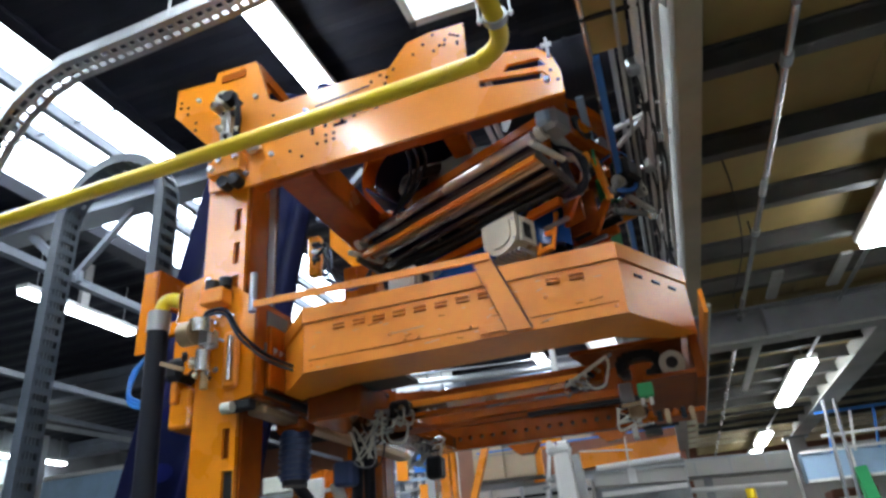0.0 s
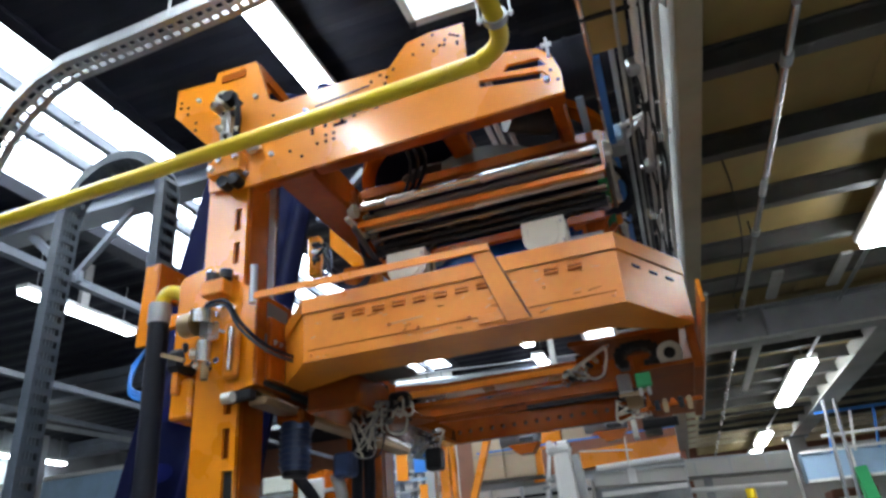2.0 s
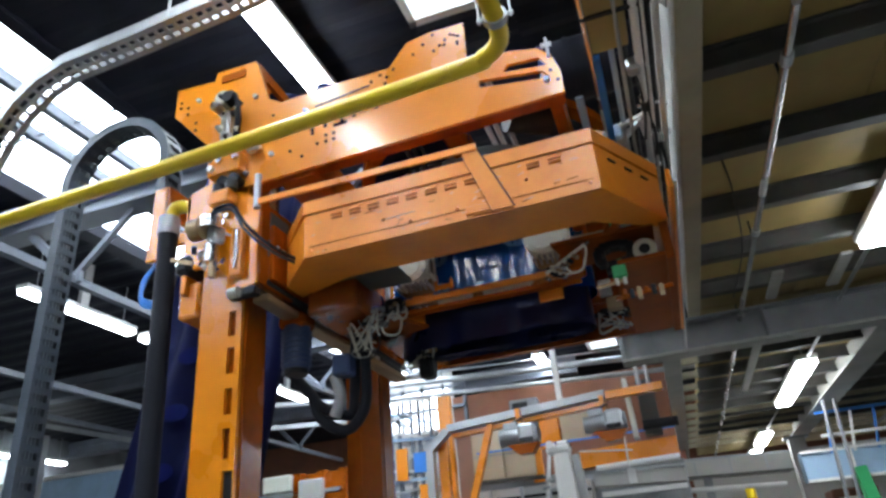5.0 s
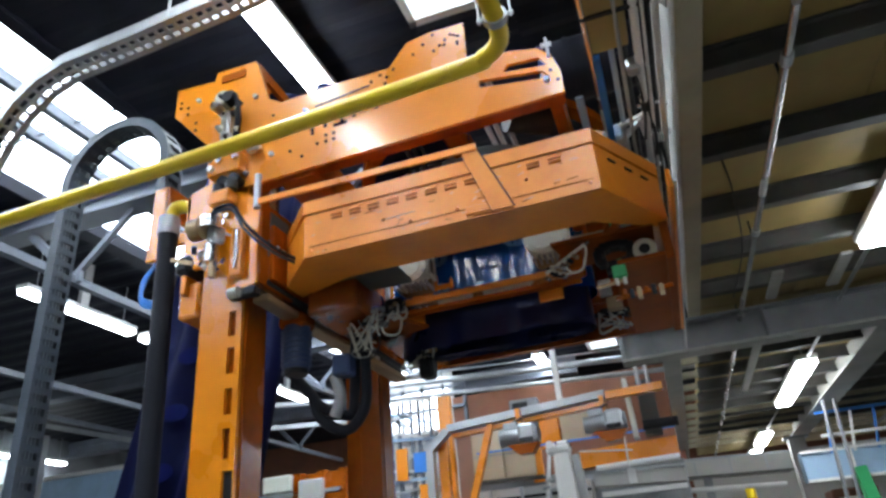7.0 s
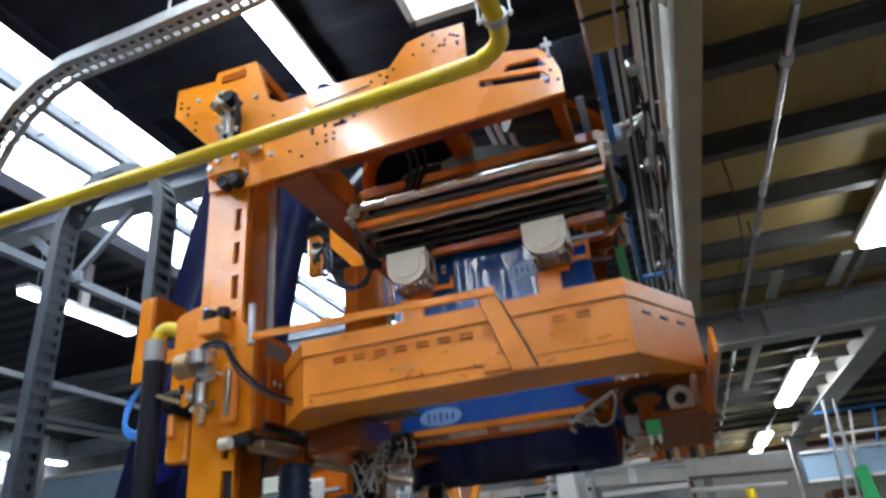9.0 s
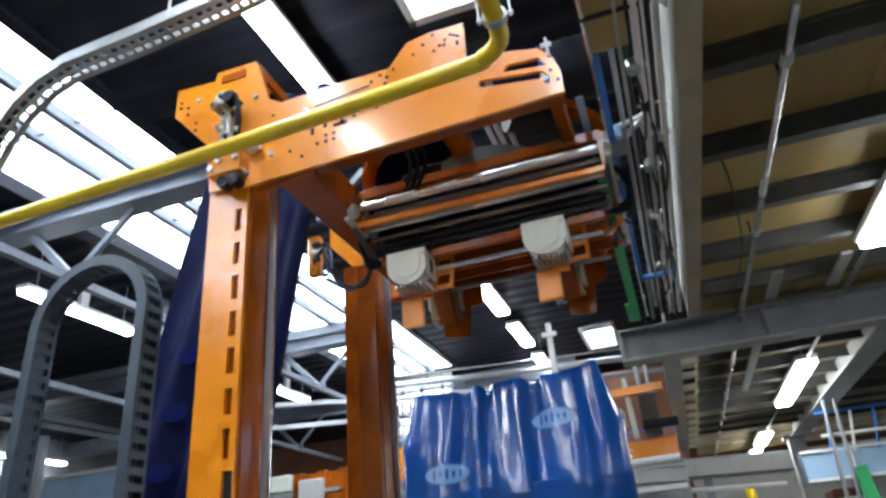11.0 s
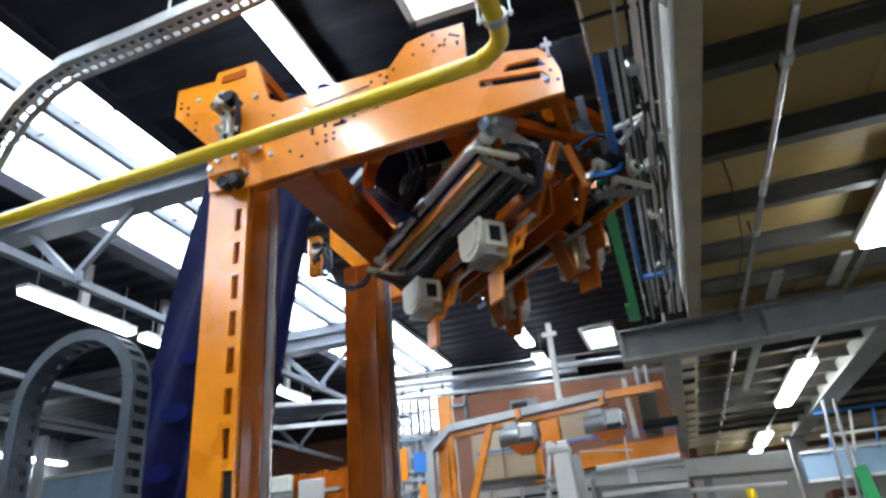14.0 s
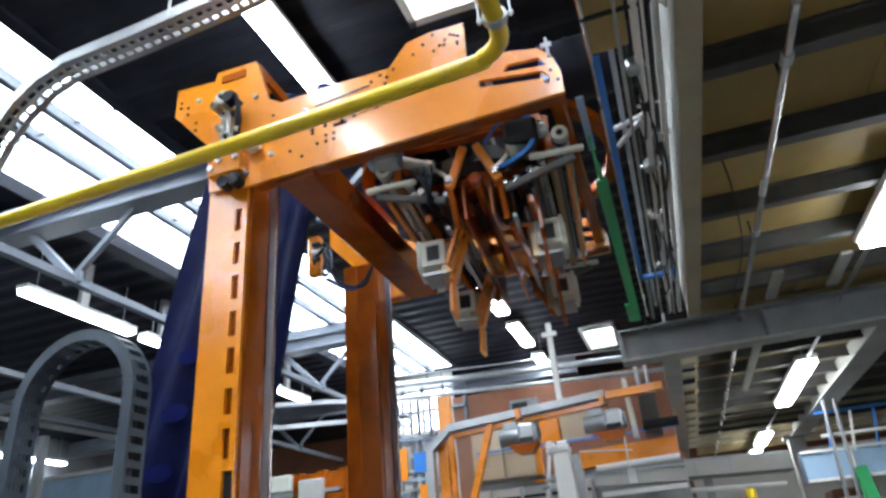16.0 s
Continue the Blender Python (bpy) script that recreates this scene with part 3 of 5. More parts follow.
part("carriage_web", box(B(), -2.66, -2.60, 4.34, 4.60, 2.92, 3.36), SHADE_WORN, carriage)
part("buffer_block", box(B(), -3.10, -2.90, 3.86, 3.99, 3.56, 3.68, 0.01), WORN, carriage)
for x in (-3.04, -2.92):
    part("buffer", rod(B(), (x, 3.92, 3.69), (x, 3.92, 3.76), 0.05, 12), DARK, carriage, smooth=True)
bolts([(-3.11, 3.72), (-3.11, 3.80), (-2.99, 3.50), (-2.88, 3.46), (-3.03, 3.44)], 3.99, carriage, 0.028, STEEL)
part("valve_body", box(B(), -3.10, -2.99, 3.87, 3.99, 3.24, 3.38, 0.02), DULL, carriage, "grey air valve with fittings")
part("valve_head", rod(B(), (-3.20, 3.84, 3.34), (-3.10, 3.84, 3.34), 0.09, 16), COPPER, carriage, smooth=True)
part("valve_ring", ring(B(), -3.06, 3.86, 3.33, 3.43, 0.06, 0.09, seg=18), STEEL, carriage, smooth=True)
part("valve_foot", rod(B(), (-3.04, 3.88, 3.05), (-3.04, 3.88, 3.20), 0.055, 14), STEEL, carriage, smooth=True)
part("drain", rod(B(), (-3.02, 3.88, 2.92), (-3.02, 3.88, 3.04), 0.03, 10), COPPER, carriage, smooth=True)
for k in range(18):
    x, z = -3.20 + 0.30 * rng.random(), 3.02 + 0.44 * rng.random()
    part("valve_fitting", rod(B(), (x, 3.84 + 0.08 * rng.random(), z), (x + 0.07 * (rng.random() - 0.5), 3.86 + 0.1 * rng.random(), z + 0.10 * (rng.random() - 0.5)), 0.010 + 0.018 * rng.random(), 8), (STEEL, DARK, COPPER, CREAM, DULL)[k % 5], carriage, smooth=True)
part("slide_cover", box(B(), -2.92, -2.80, 3.94, 3.99, 2.92, 3.34, 0.015), WORN, carriage)
part("slide_rod", rod(B(), (-2.80, 3.86, 2.94), (-2.80, 3.86, 3.26), 0.022, 8), STEEL, carriage, smooth=True)
part("air_hose", hose(B(), [(-3.06, 3.86, 3.42), (-2.96, 3.80, 3.46), (-2.78, 3.76, 3.42), (-2.68, 3.80, 3.25), (-2.55, 3.92, 3.10), (-2.42, 4.15, 3.03)], 0.014), RUBBER, carriage, smooth=True)
part("air_hose", hose(B(), [(-3.14, 3.86, 3.40), (-3.00, 3.82, 3.44), (-2.80, 3.78, 3.40), (-2.70, 3.82, 3.22), (-2.56, 3.95, 3.07), (-2.42, 4.18, 3.0)], 0.012), GREYPL, carriage, smooth=True)
part("roller_block", box(B(), -2.94, -2.70, 3.97, 4.06, 2.76, 2.83, 0.01), DARK, carriage)
part("guide_roller", rod(B(), (-2.88, 3.92, 2.77), (-2.80, 3.92, 2.77), 0.04, 14), CREAM, carriage, smooth=True)
part("lower_block", box(B(), -3.46, -3.27, 4.06, 4.4, 2.72, 3.02, 0.02), ORANGE, carriage)
part("clamp", box(B(), -3.46, -3.30, 3.96, 4.2, 3.06, 3.24, 0.04), DARK, carriage)
part("clamp_strap", bar(B(), (-3.47, 3.95, 3.20), (-3.26, 3.95, 3.12), 0.02, 0.03), COPPER, carriage)
part("chain_bracket", sheet(B(), [(-4.06, 3.46), (-3.92, 3.46), (-3.90, 4.20), (-4.04, 4.20)], [], 4.30, 4.33), ORANGE, carriage)
part("chain_bracket_side", box(B(), -3.92, -3.88, 4.30, 4.66, 3.9, 4.20), SHADE_WORN, carriage)
part("bracket_arm", box(B(), -3.9, -3.3, 4.36, 4.42, 3.60, 3.72, 0.01), ORANGE, carriage)
part("hose_elbow", hose(B(), [(-3.36, 4.1, 3.66), (-3.46, 4.06, 3.74), (-3.56, 4.04, 3.74), (-3.61, 4.04, 3.62)], 0.056, 12), YELLOW, carriage, "yellow plastic hose elbow", smooth=True)
part("hose_clamp", rod(B(), (-3.61, 4.04, 3.50), (-3.61, 4.04, 3.66), 0.085, 16), DULL, carriage, smooth=True)
part("thick_hose", hose(B(), [(-3.61, 4.04, 3.55), (-3.61, 4.05, 3.2), (-3.60, 4.06, 2.4), (-3.60, 4.10, 1.0), (-3.6, 4.2, -0.6)], 0.078, 14), RUBBER, carriage, smooth=True)
for k in range(3):
    part("blue_hose", hose(B(), [(-3.98, 4.36, 3.46), (-4.06 - 0.02 * k, 4.34, 3.30), (-4.05, 4.3, 3.12 - 0.03 * k), (-3.86, 4.28, 3.04 - 0.02 * k), (-3.68, 4.2, 3.10)], 0.014, 6), BLUEP, carriage, smooth=True)
# stretching units under the carriage
part("cross_rail", box(B(), -2.05, -0.40, 4.96, 5.06, 2.82, 2.87, 0.005), WORN, carriage)
part("cross_rail", box(B(), -2.05, -0.40, 4.98, 5.04, 2.775, 2.818), STEEL, carriage)
part("cross_rail", box(B(), -2.05, -0.40, 4.95, 5.05, 2.74, 2.772, 0.005), SHADE_WORN, carriage)
part("rear_cross_rail", box(B(), -2.05, -0.30, 5.9, 5.98, 2.86, 2.92, 0.005), SHADE_WORN, carriage)
HOL = [[(x + 0.022 * math.cos(a), 2.80 + 0.022 * math.sin(a)) for a in (0, 1.05, 2.09, 3.14, 4.19, 5.24)] for x in [-2.08 + 0.112 * k for k in range(20)]]
part("perforated_beam", sheet(B(), [(-2.22, 2.71), (0.22, 2.71), (0.22, 2.90), (-2.22, 2.92)], HOL, 6.48, 6.52), SHADE_WORN, carriage, "dark orange beam with a row of holes, shade in its colour")
# Black bar standing for the shade in the gap over the beam.
part("gap_shade_bar", box(B(), -1.25, 0.12, 6.40, 6.47, 2.905, 2.945), DARK, carriage)
part("beam_lip", box(B(), -2.22, 0.22, 6.44, 6.52, 2.69, 2.708, 0.004), SHADE_WORN, carriage)
# Dark sheet added behind the holes to paint their shade.
part("hole_shade_sheet", box(B(), -2.20, 0.20, 6.535, 6.55, 2.73, 2.89), JOIST, carriage)
part("perforated_beam_flange", box(B(), -2.22, 0.22, 6.52, 6.66, 2.885, 2.905), SHADE_WORN, carriage)
# Tray and boxes darkened in colour for the shade under the carriage.
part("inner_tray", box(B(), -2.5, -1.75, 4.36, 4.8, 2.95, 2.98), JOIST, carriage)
part("inner_box", box(B(), -2.56, -2.12, 4.5, 5.1, 2.72, 3.0, 0.02), DEEP_SHADE, carriage)
part("inner_box", box(B(), -2.3, -1.95, 5.0, 6.3, 2.66, 2.80, 0.02), DEEP_SHADE, carriage)
part("unit_plate", sheet(B(), [(-2.3, 4.9), (-1.9, 4.85), (-1.75, 5.15), (-2.2, 5.3)], [], 2.66, 2.69, "z"), MATT_SHADE, carriage)
part("unit_arm", bar(B(), (-2.24, 4.78, 2.80), (-1.88, 4.9, 2.78), 0.03, 0.03), DULL, carriage)
part("unit_block", box(B(), -2.02, -1.86, 4.82, 4.94, 2.74, 2.86, 0.02), DARK, carriage)
part("unit_block", box(B(), -0.52, -0.34, 4.66, 4.86, 2.70, 2.84, 0.02), SHADE_WORN, carriage)
part("unit_plate", sheet(B(), [(-0.55, 4.6), (0.2, 4.6), (0.2, 5.1), (-0.45, 5.1)], [], 2.90, 2.93, "z"), MATT_SHADE, carriage)
part("gear_motor", rod(B(), (-2.74, 4.66, 2.34), (-2.74, 4.66, 2.70), 0.11, 18), TRUSSB, carriage, "dark blue grey gear motor", smooth=True)
for k in range(7):
    part("cooling_fin", ring(B(), -2.74, 4.66, 2.37 + 0.045 * k, 2.385 + 0.045 * k, 0.105, 0.125, seg=20), TRUSSB, carriage)
part("gear_motor_cap", rod(B(), (-2.74, 4.66, 2.30), (-2.74, 4.66, 2.34), 0.095, 18), DARK, carriage, smooth=True)
part("gear_motor_foot", box(B(), -2.86, -2.62, 4.55, 4.78, 2.68, 2.80, 0.03), SHADE_WORN, carriage)
part("junction_box", box(B(), -2.50, -2.34, 4.8, 4.95, 2.28, 2.46, 0.02), TRUSSB, carriage)
part("small_box", box(B(), -2.0, -1.86, 5.5, 5.64, 2.34, 2.52, 0.02), DARK, carriage)
for k in range(2):
    part("thick_hose", hose(B(), [(-3.0, 4.95, 2.72 - 0.03 * k), (-3.02, 5.0, 2.50), (-2.80, 5.0, 2.22), (-2.70, 5.0, 2.0 + 0.10 * k), (-2.48, 5.02, 1.88 + 0.12 * k), (-2.32 - 0.1 * k, 5.04, 2.05), (-2.30 - 0.1 * k, 5.04, 2.4), (-2.32 - 0.08 * k, 5.06, 2.7)], 0.045, 10), RUBBER, carriage, smooth=True)
part("steel_hose", hose(B(), [(-2.52, 4.9, 2.32), (-2.48, 4.92, 2.14), (-2.54, 4.94, 1.98)], 0.05, 10), DULL, carriage, smooth=True)
for cx, cy, cz, wx, wz, n in ((-2.20, 4.84, 2.60, 0.16, 0.20, 9), (-1.96, 4.86, 2.72, 0.12, 0.08, 6), (-2.02, 5.62, 2.56, 0.16, 0.12, 8), (-0.52, 4.66, 2.70, 0.08, 0.04, 5), (-0.26, 5.9, 2.66, 0.14, 0.10, 5)):
    for k in range(n):
        pts = [(cx + wx * (rng.random() * 2 - 1), cy + 0.08 * (rng.random() * 2 - 1), cz + wz * (rng.random() * 2 - 1)) for i in range(5)]
        pts[0] = (pts[0][0], cy, cz + wz)
        part("loose_cable", hose(B(), pts, 0.006 + 0.005 * rng.random(), 5, 6), (CREAM, DULL, RUBBER, CREAM)[k % 4], carriage, smooth=True)
    for k in range(4):
        x, y, z = cx + wx * (rng.random() * 2 - 1), cy, cz + wz * rng.random()
        part("connector", rod(B(), (x, y - 0.05, z), (x + 0.05, y + 0.02, z + 0.02), 0.02, 8), (STEEL, DARK, COPPER, STEEL)[k], carriage, smooth=True)
part("white_cable", hose(B(), [(-2.06, 4.84, 2.70), (-2.02, 4.82, 2.56), (-1.90, 4.82, 2.54), (-1.88, 4.84, 2.68), (-1.98, 4.84, 2.74)], 0.009, 6), CREAM, carriage, smooth=True)
part("air_tube", rod(B(), (-0.62, 4.62, 2.70), (-0.30, 4.60, 2.86), 0.014, 8), CREAM, carriage, smooth=True)
part("white_cable", hose(B(), [(-0.30, 4.60, 2.86), (-0.30, 4.58, 2.78), (-0.33, 4.58, 2.70)], 0.010, 6), CREAM, carriage, smooth=True)
part("white_cable", hose(B(), [(-0.46, 4.60, 2.78), (-0.46, 4.58, 2.70), (-0.42, 4.58, 2.65), (-0.35, 4.58, 2.66), (-0.31, 4.58, 2.73)], 0.008, 6), CREAM, carriage, smooth=True)
part("tube_fitting", rod(B(), (-0.30, 4.59, 2.85), (-0.27, 4.59, 2.87), 0.016, 8), STEEL, carriage, smooth=True)
for k in range(6):
    part("valve_fitting", rod(B(), (-0.62 + 0.045 * k, 4.60, 2.66 + 0.026 * k), (-0.59 + 0.045 * k, 4.58, 2.63 + 0.026 * k), 0.016, 8), (STEEL, DARK, COPPER)[k % 3], carriage, smooth=True)
for k in range(13):
    a = radians(-60 + 23 * k)
    part("coil_link", box(B(), -0.10 + 0.13 * math.cos(a) - 0.035, -0.10 + 0.13 * math.cos(a) + 0.035, 4.72, 4.84, 2.80 + 0.08 * math.sin(a) - 0.03, 2.80 + 0.08 * math.sin(a) + 0.03, 0.01), DARK, carriage)
part("pulley", rod(B(), (0.11, 4.70, 2.77), (0.11, 4.80, 2.77), 0.085, 22), CREAM, carriage, smooth=True)
part("pulley_hub", rod(B(), (0.11, 4.69, 2.77), (0.11, 4.71, 2.77), 0.04, 14), DARK, carriage, smooth=True)
part("sensor", box(B(), -0.30, -0.20, 5.2, 5.26, 2.66, 2.80, 0.01), DULL, carriage)
part("sensor_foot", box(B(), -0.26, -0.14, 5.2, 5.3, 2.54, 2.64, 0.01), COPPER, carriage)

# steel strap that follows the carriage up and down each column, in pieces that slide over one another
STRAP, straps = 1.2, []
for y, x0 in ((4.40, -2.872), (6.97, -2.90)):
    strap = thing("lifting_strap", x0, y, 4.40, "bright grey steel lifting strap beside the column", "strap", "lifting straps")
    for k in range(5):
        piece = part("strap_piece", box(B(), x0, x0 + 0.075, y + 0.005 * k, y + 0.005 * k + 0.004, 4.40, 4.40 + STRAP), DULL, strap)
        part("strap_edge", box(B(), x0 + 0.070, x0 + 0.082, y + 0.005 * k - 0.012, y + 0.005 * k + 0.004, 4.40, 4.40 + STRAP), STEEL, piece)
        straps.append((piece, k))

# green sensor and brackets on the inner end plate
part("sensor_block", box(B(), -0.145, -0.045, 4.58, 4.63, 2.545, 2.64, 0.008), GREEN, carriage, "green sensor block with white clips")
for x in (-0.125, -0.07):
    part("sensor_clip", box(B(), x - 0.012, x + 0.012, 4.575, 4.61, 2.49, 2.54, 0.004), WHITE, carriage)
part("sensor_plate", bar(B(), (-0.27, 4.62, 2.51), (-0.06, 4.62, 2.53), 0.03, 0.02), COPPER, carriage)
for k in range(6):
    part("end_fitting", box(B(), -0.11 + 0.05 * k, -0.075 + 0.05 * k, 4.58 + 0.02 * (k % 2), 4.62, 2.40 - 0.02 * (k % 3), 2.45, 0.006), (SHADE_WORN, DARK, COPPER)[k % 3], carriage)
part("end_fitting_rail", bar(B(), (-0.16, 4.625, 2.40), (0.24, 4.625, 2.43), 0.02, 0.03, 0.004), SHADE_WORN, carriage)

# ---- machine: turning film head ----
head = thing("film_opener", AX, AY, 4.2, "turning film opening head with rollers and cream motor covers", "machine head")


def hp(x, y, z):
    return (AX + x, AY + y, z)


def hbox(name, x0, x1, y0, y1, z0, z1, mat, bevel=0.01, parent=None, label=""):
    return part(name, box(B(), AX + x0, AX + x1, AY + y0, AY + y1, z0, z1, bevel), mat, parent or head, label)


for s in (-1, 1):
    for k, (y, z, r, mat) in enumerate(((0.74, 4.60, 0.042, STEEL), (0.66, 4.54, 0.030, ROLLER), (0.62, 4.46, 0.030, COPPER), (0.54, 4.47, 0.034, STEEL), (0.50, 4.38, 0.026, ROLLER),
                                       (0.44, 4.40, 0.030, STEEL), (0.38, 4.31, 0.026, ROLLER), (0.33, 4.34, 0.030, STEEL), (0.27, 4.25, 0.026, ROLLER), (0.24, 4.32, 0.026, STEEL))):
        part("roller", rod(B(), hp(-1.06, s * y, z), hp(1.06, s * y, z), r, 12), mat, head, smooth=True)
    part("top_tube", bar(B(), hp(-1.10, s * 0.58, 4.80), hp(1.10, s * 0.58, 4.80), 0.12, 0.10, 0.01), SHADE_WORN, head)
    part("film_lap", bar(B(), hp(0, s * 0.72, 4.60), hp(0, s * 0.25, 4.34), 2.0, 0.012), SLACK, head, "dark violet film lying over the rollers")
    part("side_bar", bar(B(), hp(-1.08, s * 0.74, 4.43), hp(1.08, s * 0.74, 4.41), 0.03, 0.05), WORN, head)
    part("spread_bar", bar(B(), hp(-1.0, s * 0.41, 4.17), hp(1.0, s * 0.41, 4.17), 0.06, 0.08, 0.01), SHADE_WORN, head)
    for y, z in ((0.43, 4.26), (0.45, 4.32)):
        part("guide_bar", rod(B(), hp(-1.04, s * y, z), hp(1.04, s * y, z), 0.028, 10), DARK, head, smooth=True)
    part("spread_rail", bar(B(), hp(-0.95, s * 0.27, 4.08), hp(0.95, s * 0.27, 4.08), 0.03, 0.03), DULL, head)
    part("channel_plate", bar(B(), hp(-1.0, s * 0.11, 4.28), hp(1.0, s * 0.11, 4.28), 0.02, 0.36), DEEP_SHADE, head)
    for x in (-1.1, 1.1):
        part("end_plate", bar(B(), hp(x, s * 0.80, 4.40), hp(x, s * 0.24, 4.24), 0.04, 0.06, 0.01), JOIST, head)
        part("end_upright", bar(B(), hp(x * 0.99, s * 0.62, 4.82), hp(x * 0.99, s * 0.62, 4.44), 0.05, 0.06), SHADE_WORN, head)
        part("end_bar", bar(B(), hp(x * 1.02, s * 0.88, 4.45), hp(x * 1.02, s * 0.46, 4.46), 0.05, 0.045, 0.01), CREAM, head)
        part("bearing", rod(B(), hp(x * 1.0, s * 0.72, 4.60), hp(x * 1.06, s * 0.72, 4.60), 0.065, 16), CREAM, head, smooth=True)
        part("bearing_bore", rod(B(), hp(x * 1.03, s * 0.72, 4.60), hp(x * 1.065, s * 0.72, 4.60), 0.028, 12), DARK, head, smooth=True)
        part("air_cylinder", rod(B(), hp(x * 1.03, s * 0.60, 4.68), hp(x * 1.03, s * 0.33, 4.55), 0.048, 14), DULL, head, "grey air cylinder with a bright rod", smooth=True)
        for q in (0.60, 0.34):
            part("cylinder_cap", rod(B(), hp(x * 1.03, s * (q + 0.02), 4.55 + (q - 0.31) * 0.48), hp(x * 1.03, s * (q - 0.03), 4.53 + (q - 0.31) * 0.48), 0.058, 14), CREAM, head, smooth=True)
        part("piston_rod", rod(B(), hp(x * 1.03, s * 0.33, 4.55), hp(x * 1.03, s * 0.19, 4.42), 0.018, 8), STEEL, head, smooth=True)
        part("clevis", box(B(), AX + x * 1.03 - 0.03, AX + x * 1.03 + 0.03, AY + s * 0.19 - 0.03, AY + s * 0.19 + 0.03, 4.37, 4.43, 0.008), STEEL, head)
        part("lever", bar(B(), hp(x, s * 0.05, 4.70), hp(x, s * 0.20, 4.34), 0.05, 0.07, 0.01), WORN, head, "orange lever of the opening linkage")
        part("scissor_arm", bar(B(), hp(x * 0.97, s * 0.20, 4.36), hp(x * 0.80, s * 0.20, 4.10), 0.05, 0.07, 0.01), SHADE_WORN, head)
part("hub", rod(B(), hp(0, 0, 4.70), hp(0, 0, 4.86), 0.42, 36), SHADE_WORN, head, smooth=True)
part("hub_drum", rod(B(), hp(0, 0, 4.55), hp(0, 0, 4.72), 0.20, 24), DARK, head, smooth=True)
for x in (-1.1, -0.35, 0.35, 1.1):
    part("cross_tube", bar(B(), hp(x, -0.6, 4.80), hp(x, 0.6, 4.80), 0.10, 0.09, 0.01), SHADE_WORN, head)


def d_outline(cx, cz, w, h, n=10):
    """Flat at the top and one side, rounded below."""
    pts = [(cx - w / 2, cz + h / 2), (cx + w / 2, cz + h / 2)]
    for k in range(n + 1):
        a = radians(180 * k / n)
        pts.append((cx + w / 2 * math.cos(a), cz - h * 0.02 - h * 0.48 * math.sin(a)))
    return pts


def motor(x, s):
    cy = s * 0.38
    y0, y1 = sorted((AY + cy, AY + cy + s * 0.20))
    body = part("motor_body", sheet(B(), d_outline(AX + x, 4.0, 0.33, 0.28), [], y0, y1), CREAM, head, "cream plastic motor cover")
    f0, f1 = sorted((AY + cy + s * 0.203, AY + cy + s * 0.235))
    part("cap", sheet(B(), d_outline(AX + x, 4.0, 0.355, 0.305), [], f0, f1), CREAM, body)
    g0, g1 = sorted((AY + cy + s * 0.237, AY + cy + s * 0.250))
    part("cap_boss", sheet(B(), d_outline(AX + x, 4.0, 0.25, 0.21), [], g0, g1), CREAM, body)
    part("cap_emblem", box(B(), AX + x - 0.13, AX + x - 0.10, (f0 - 0.004) if s < 0 else f1, f0 if s < 0 else f1 + 0.004, 4.04, 4.09), GREYPAINT, body)
    for z in (3.93, 4.10):
        part("screw", rod(B(), (AX + x + 0.15, (f0 - 0.01) if s < 0 else f1, z), (AX + x + 0.15, f0 if s < 0 else f1 + 0.01, z), 0.012, 8), DULL, body)
    part("window", box(B(), AX + x + 0.166, AX + x + 0.176, y0 + 0.05, y1 - 0.04, 3.95, 4.09), DARK, body)
    for a, b, c, d in ((y0 + 0.01, y0 + 0.05, 3.91, 4.13), (y1 - 0.04, y1, 3.91, 4.13), (y0 + 0.05, y1 - 0.04, 3.91, 3.95), (y0 + 0.05, y1 - 0.04, 4.09, 4.13)):
        part("window_frame", box(B(), AX + x + 0.165, AX + x + 0.186, a, b, c, d), CREAM, body)
    part("gearbox", box(B(), AX + x - 0.13, AX + x + 0.15, AY + cy - 0.06, AY + cy + 0.05, 3.82, 4.12, 0.02), COPPER, head)
    for k in range(7):
        part("fin", box(B(), AX + x - 0.13 + 0.045 * k, AX + x - 0.11 + 0.045 * k, min(y0, y1), max(y0, y1), 3.83, 3.86), DULL, body)
    if s < 0:
        for xx in (0.155, 0.30):
            part("ladder_rail", bar(B(), hp(x + xx, s * 0.20, 4.22), hp(x + xx, s * 0.34, 3.84), 0.03, 0.03, 0.004), WORN, head, "orange ladder shaped bracket")
        for q in (0.05, 0.5, 0.92):
            part("ladder_rung", bar(B(), hp(x + 0.15, s * (0.20 + 0.14 * q), 4.22 - 0.38 * q), hp(x + 0.305, s * (0.20 + 0.14 * q), 4.22 - 0.38 * q), 0.03, 0.04, 0.004), WORN, head)
    part("flange", bar(B(), hp(x + 0.02, s * 0.40, 4.12), hp(x + 0.02, s * 0.20, 4.16), 0.24, 0.05, 0.01), SHADE_WORN, head)
    part("arm", bar(B(), hp(x + 0.02, s * 0.20, 4.20), hp(x + 0.04, s * 0.36, 3.78), 0.18, 0.045, 0.008), WORN if s < 0 else DEEP_SHADE, head)
    if s < 0:
        part("finger", bar(B(), hp(x - 0.05, s * 0.37, 3.80), hp(x - 0.05, s * 0.385, 3.53), 0.20, 0.035, 0.008), WORN, head, "bright orange film finger")
    part("cable", hose(B(), [hp(x + 0.14, s * 0.46, 4.16), hp(x + 0.24, s * 0.44, 4.26), hp(x + 0.22, s * 0.34, 4.30), hp(x + 0.05, s * 0.28, 4.22)], 0.016, 6), RUBBER, head, smooth=True)


for s in (-1, 1):
    motor(-0.70, s)
    motor(0.50, s)
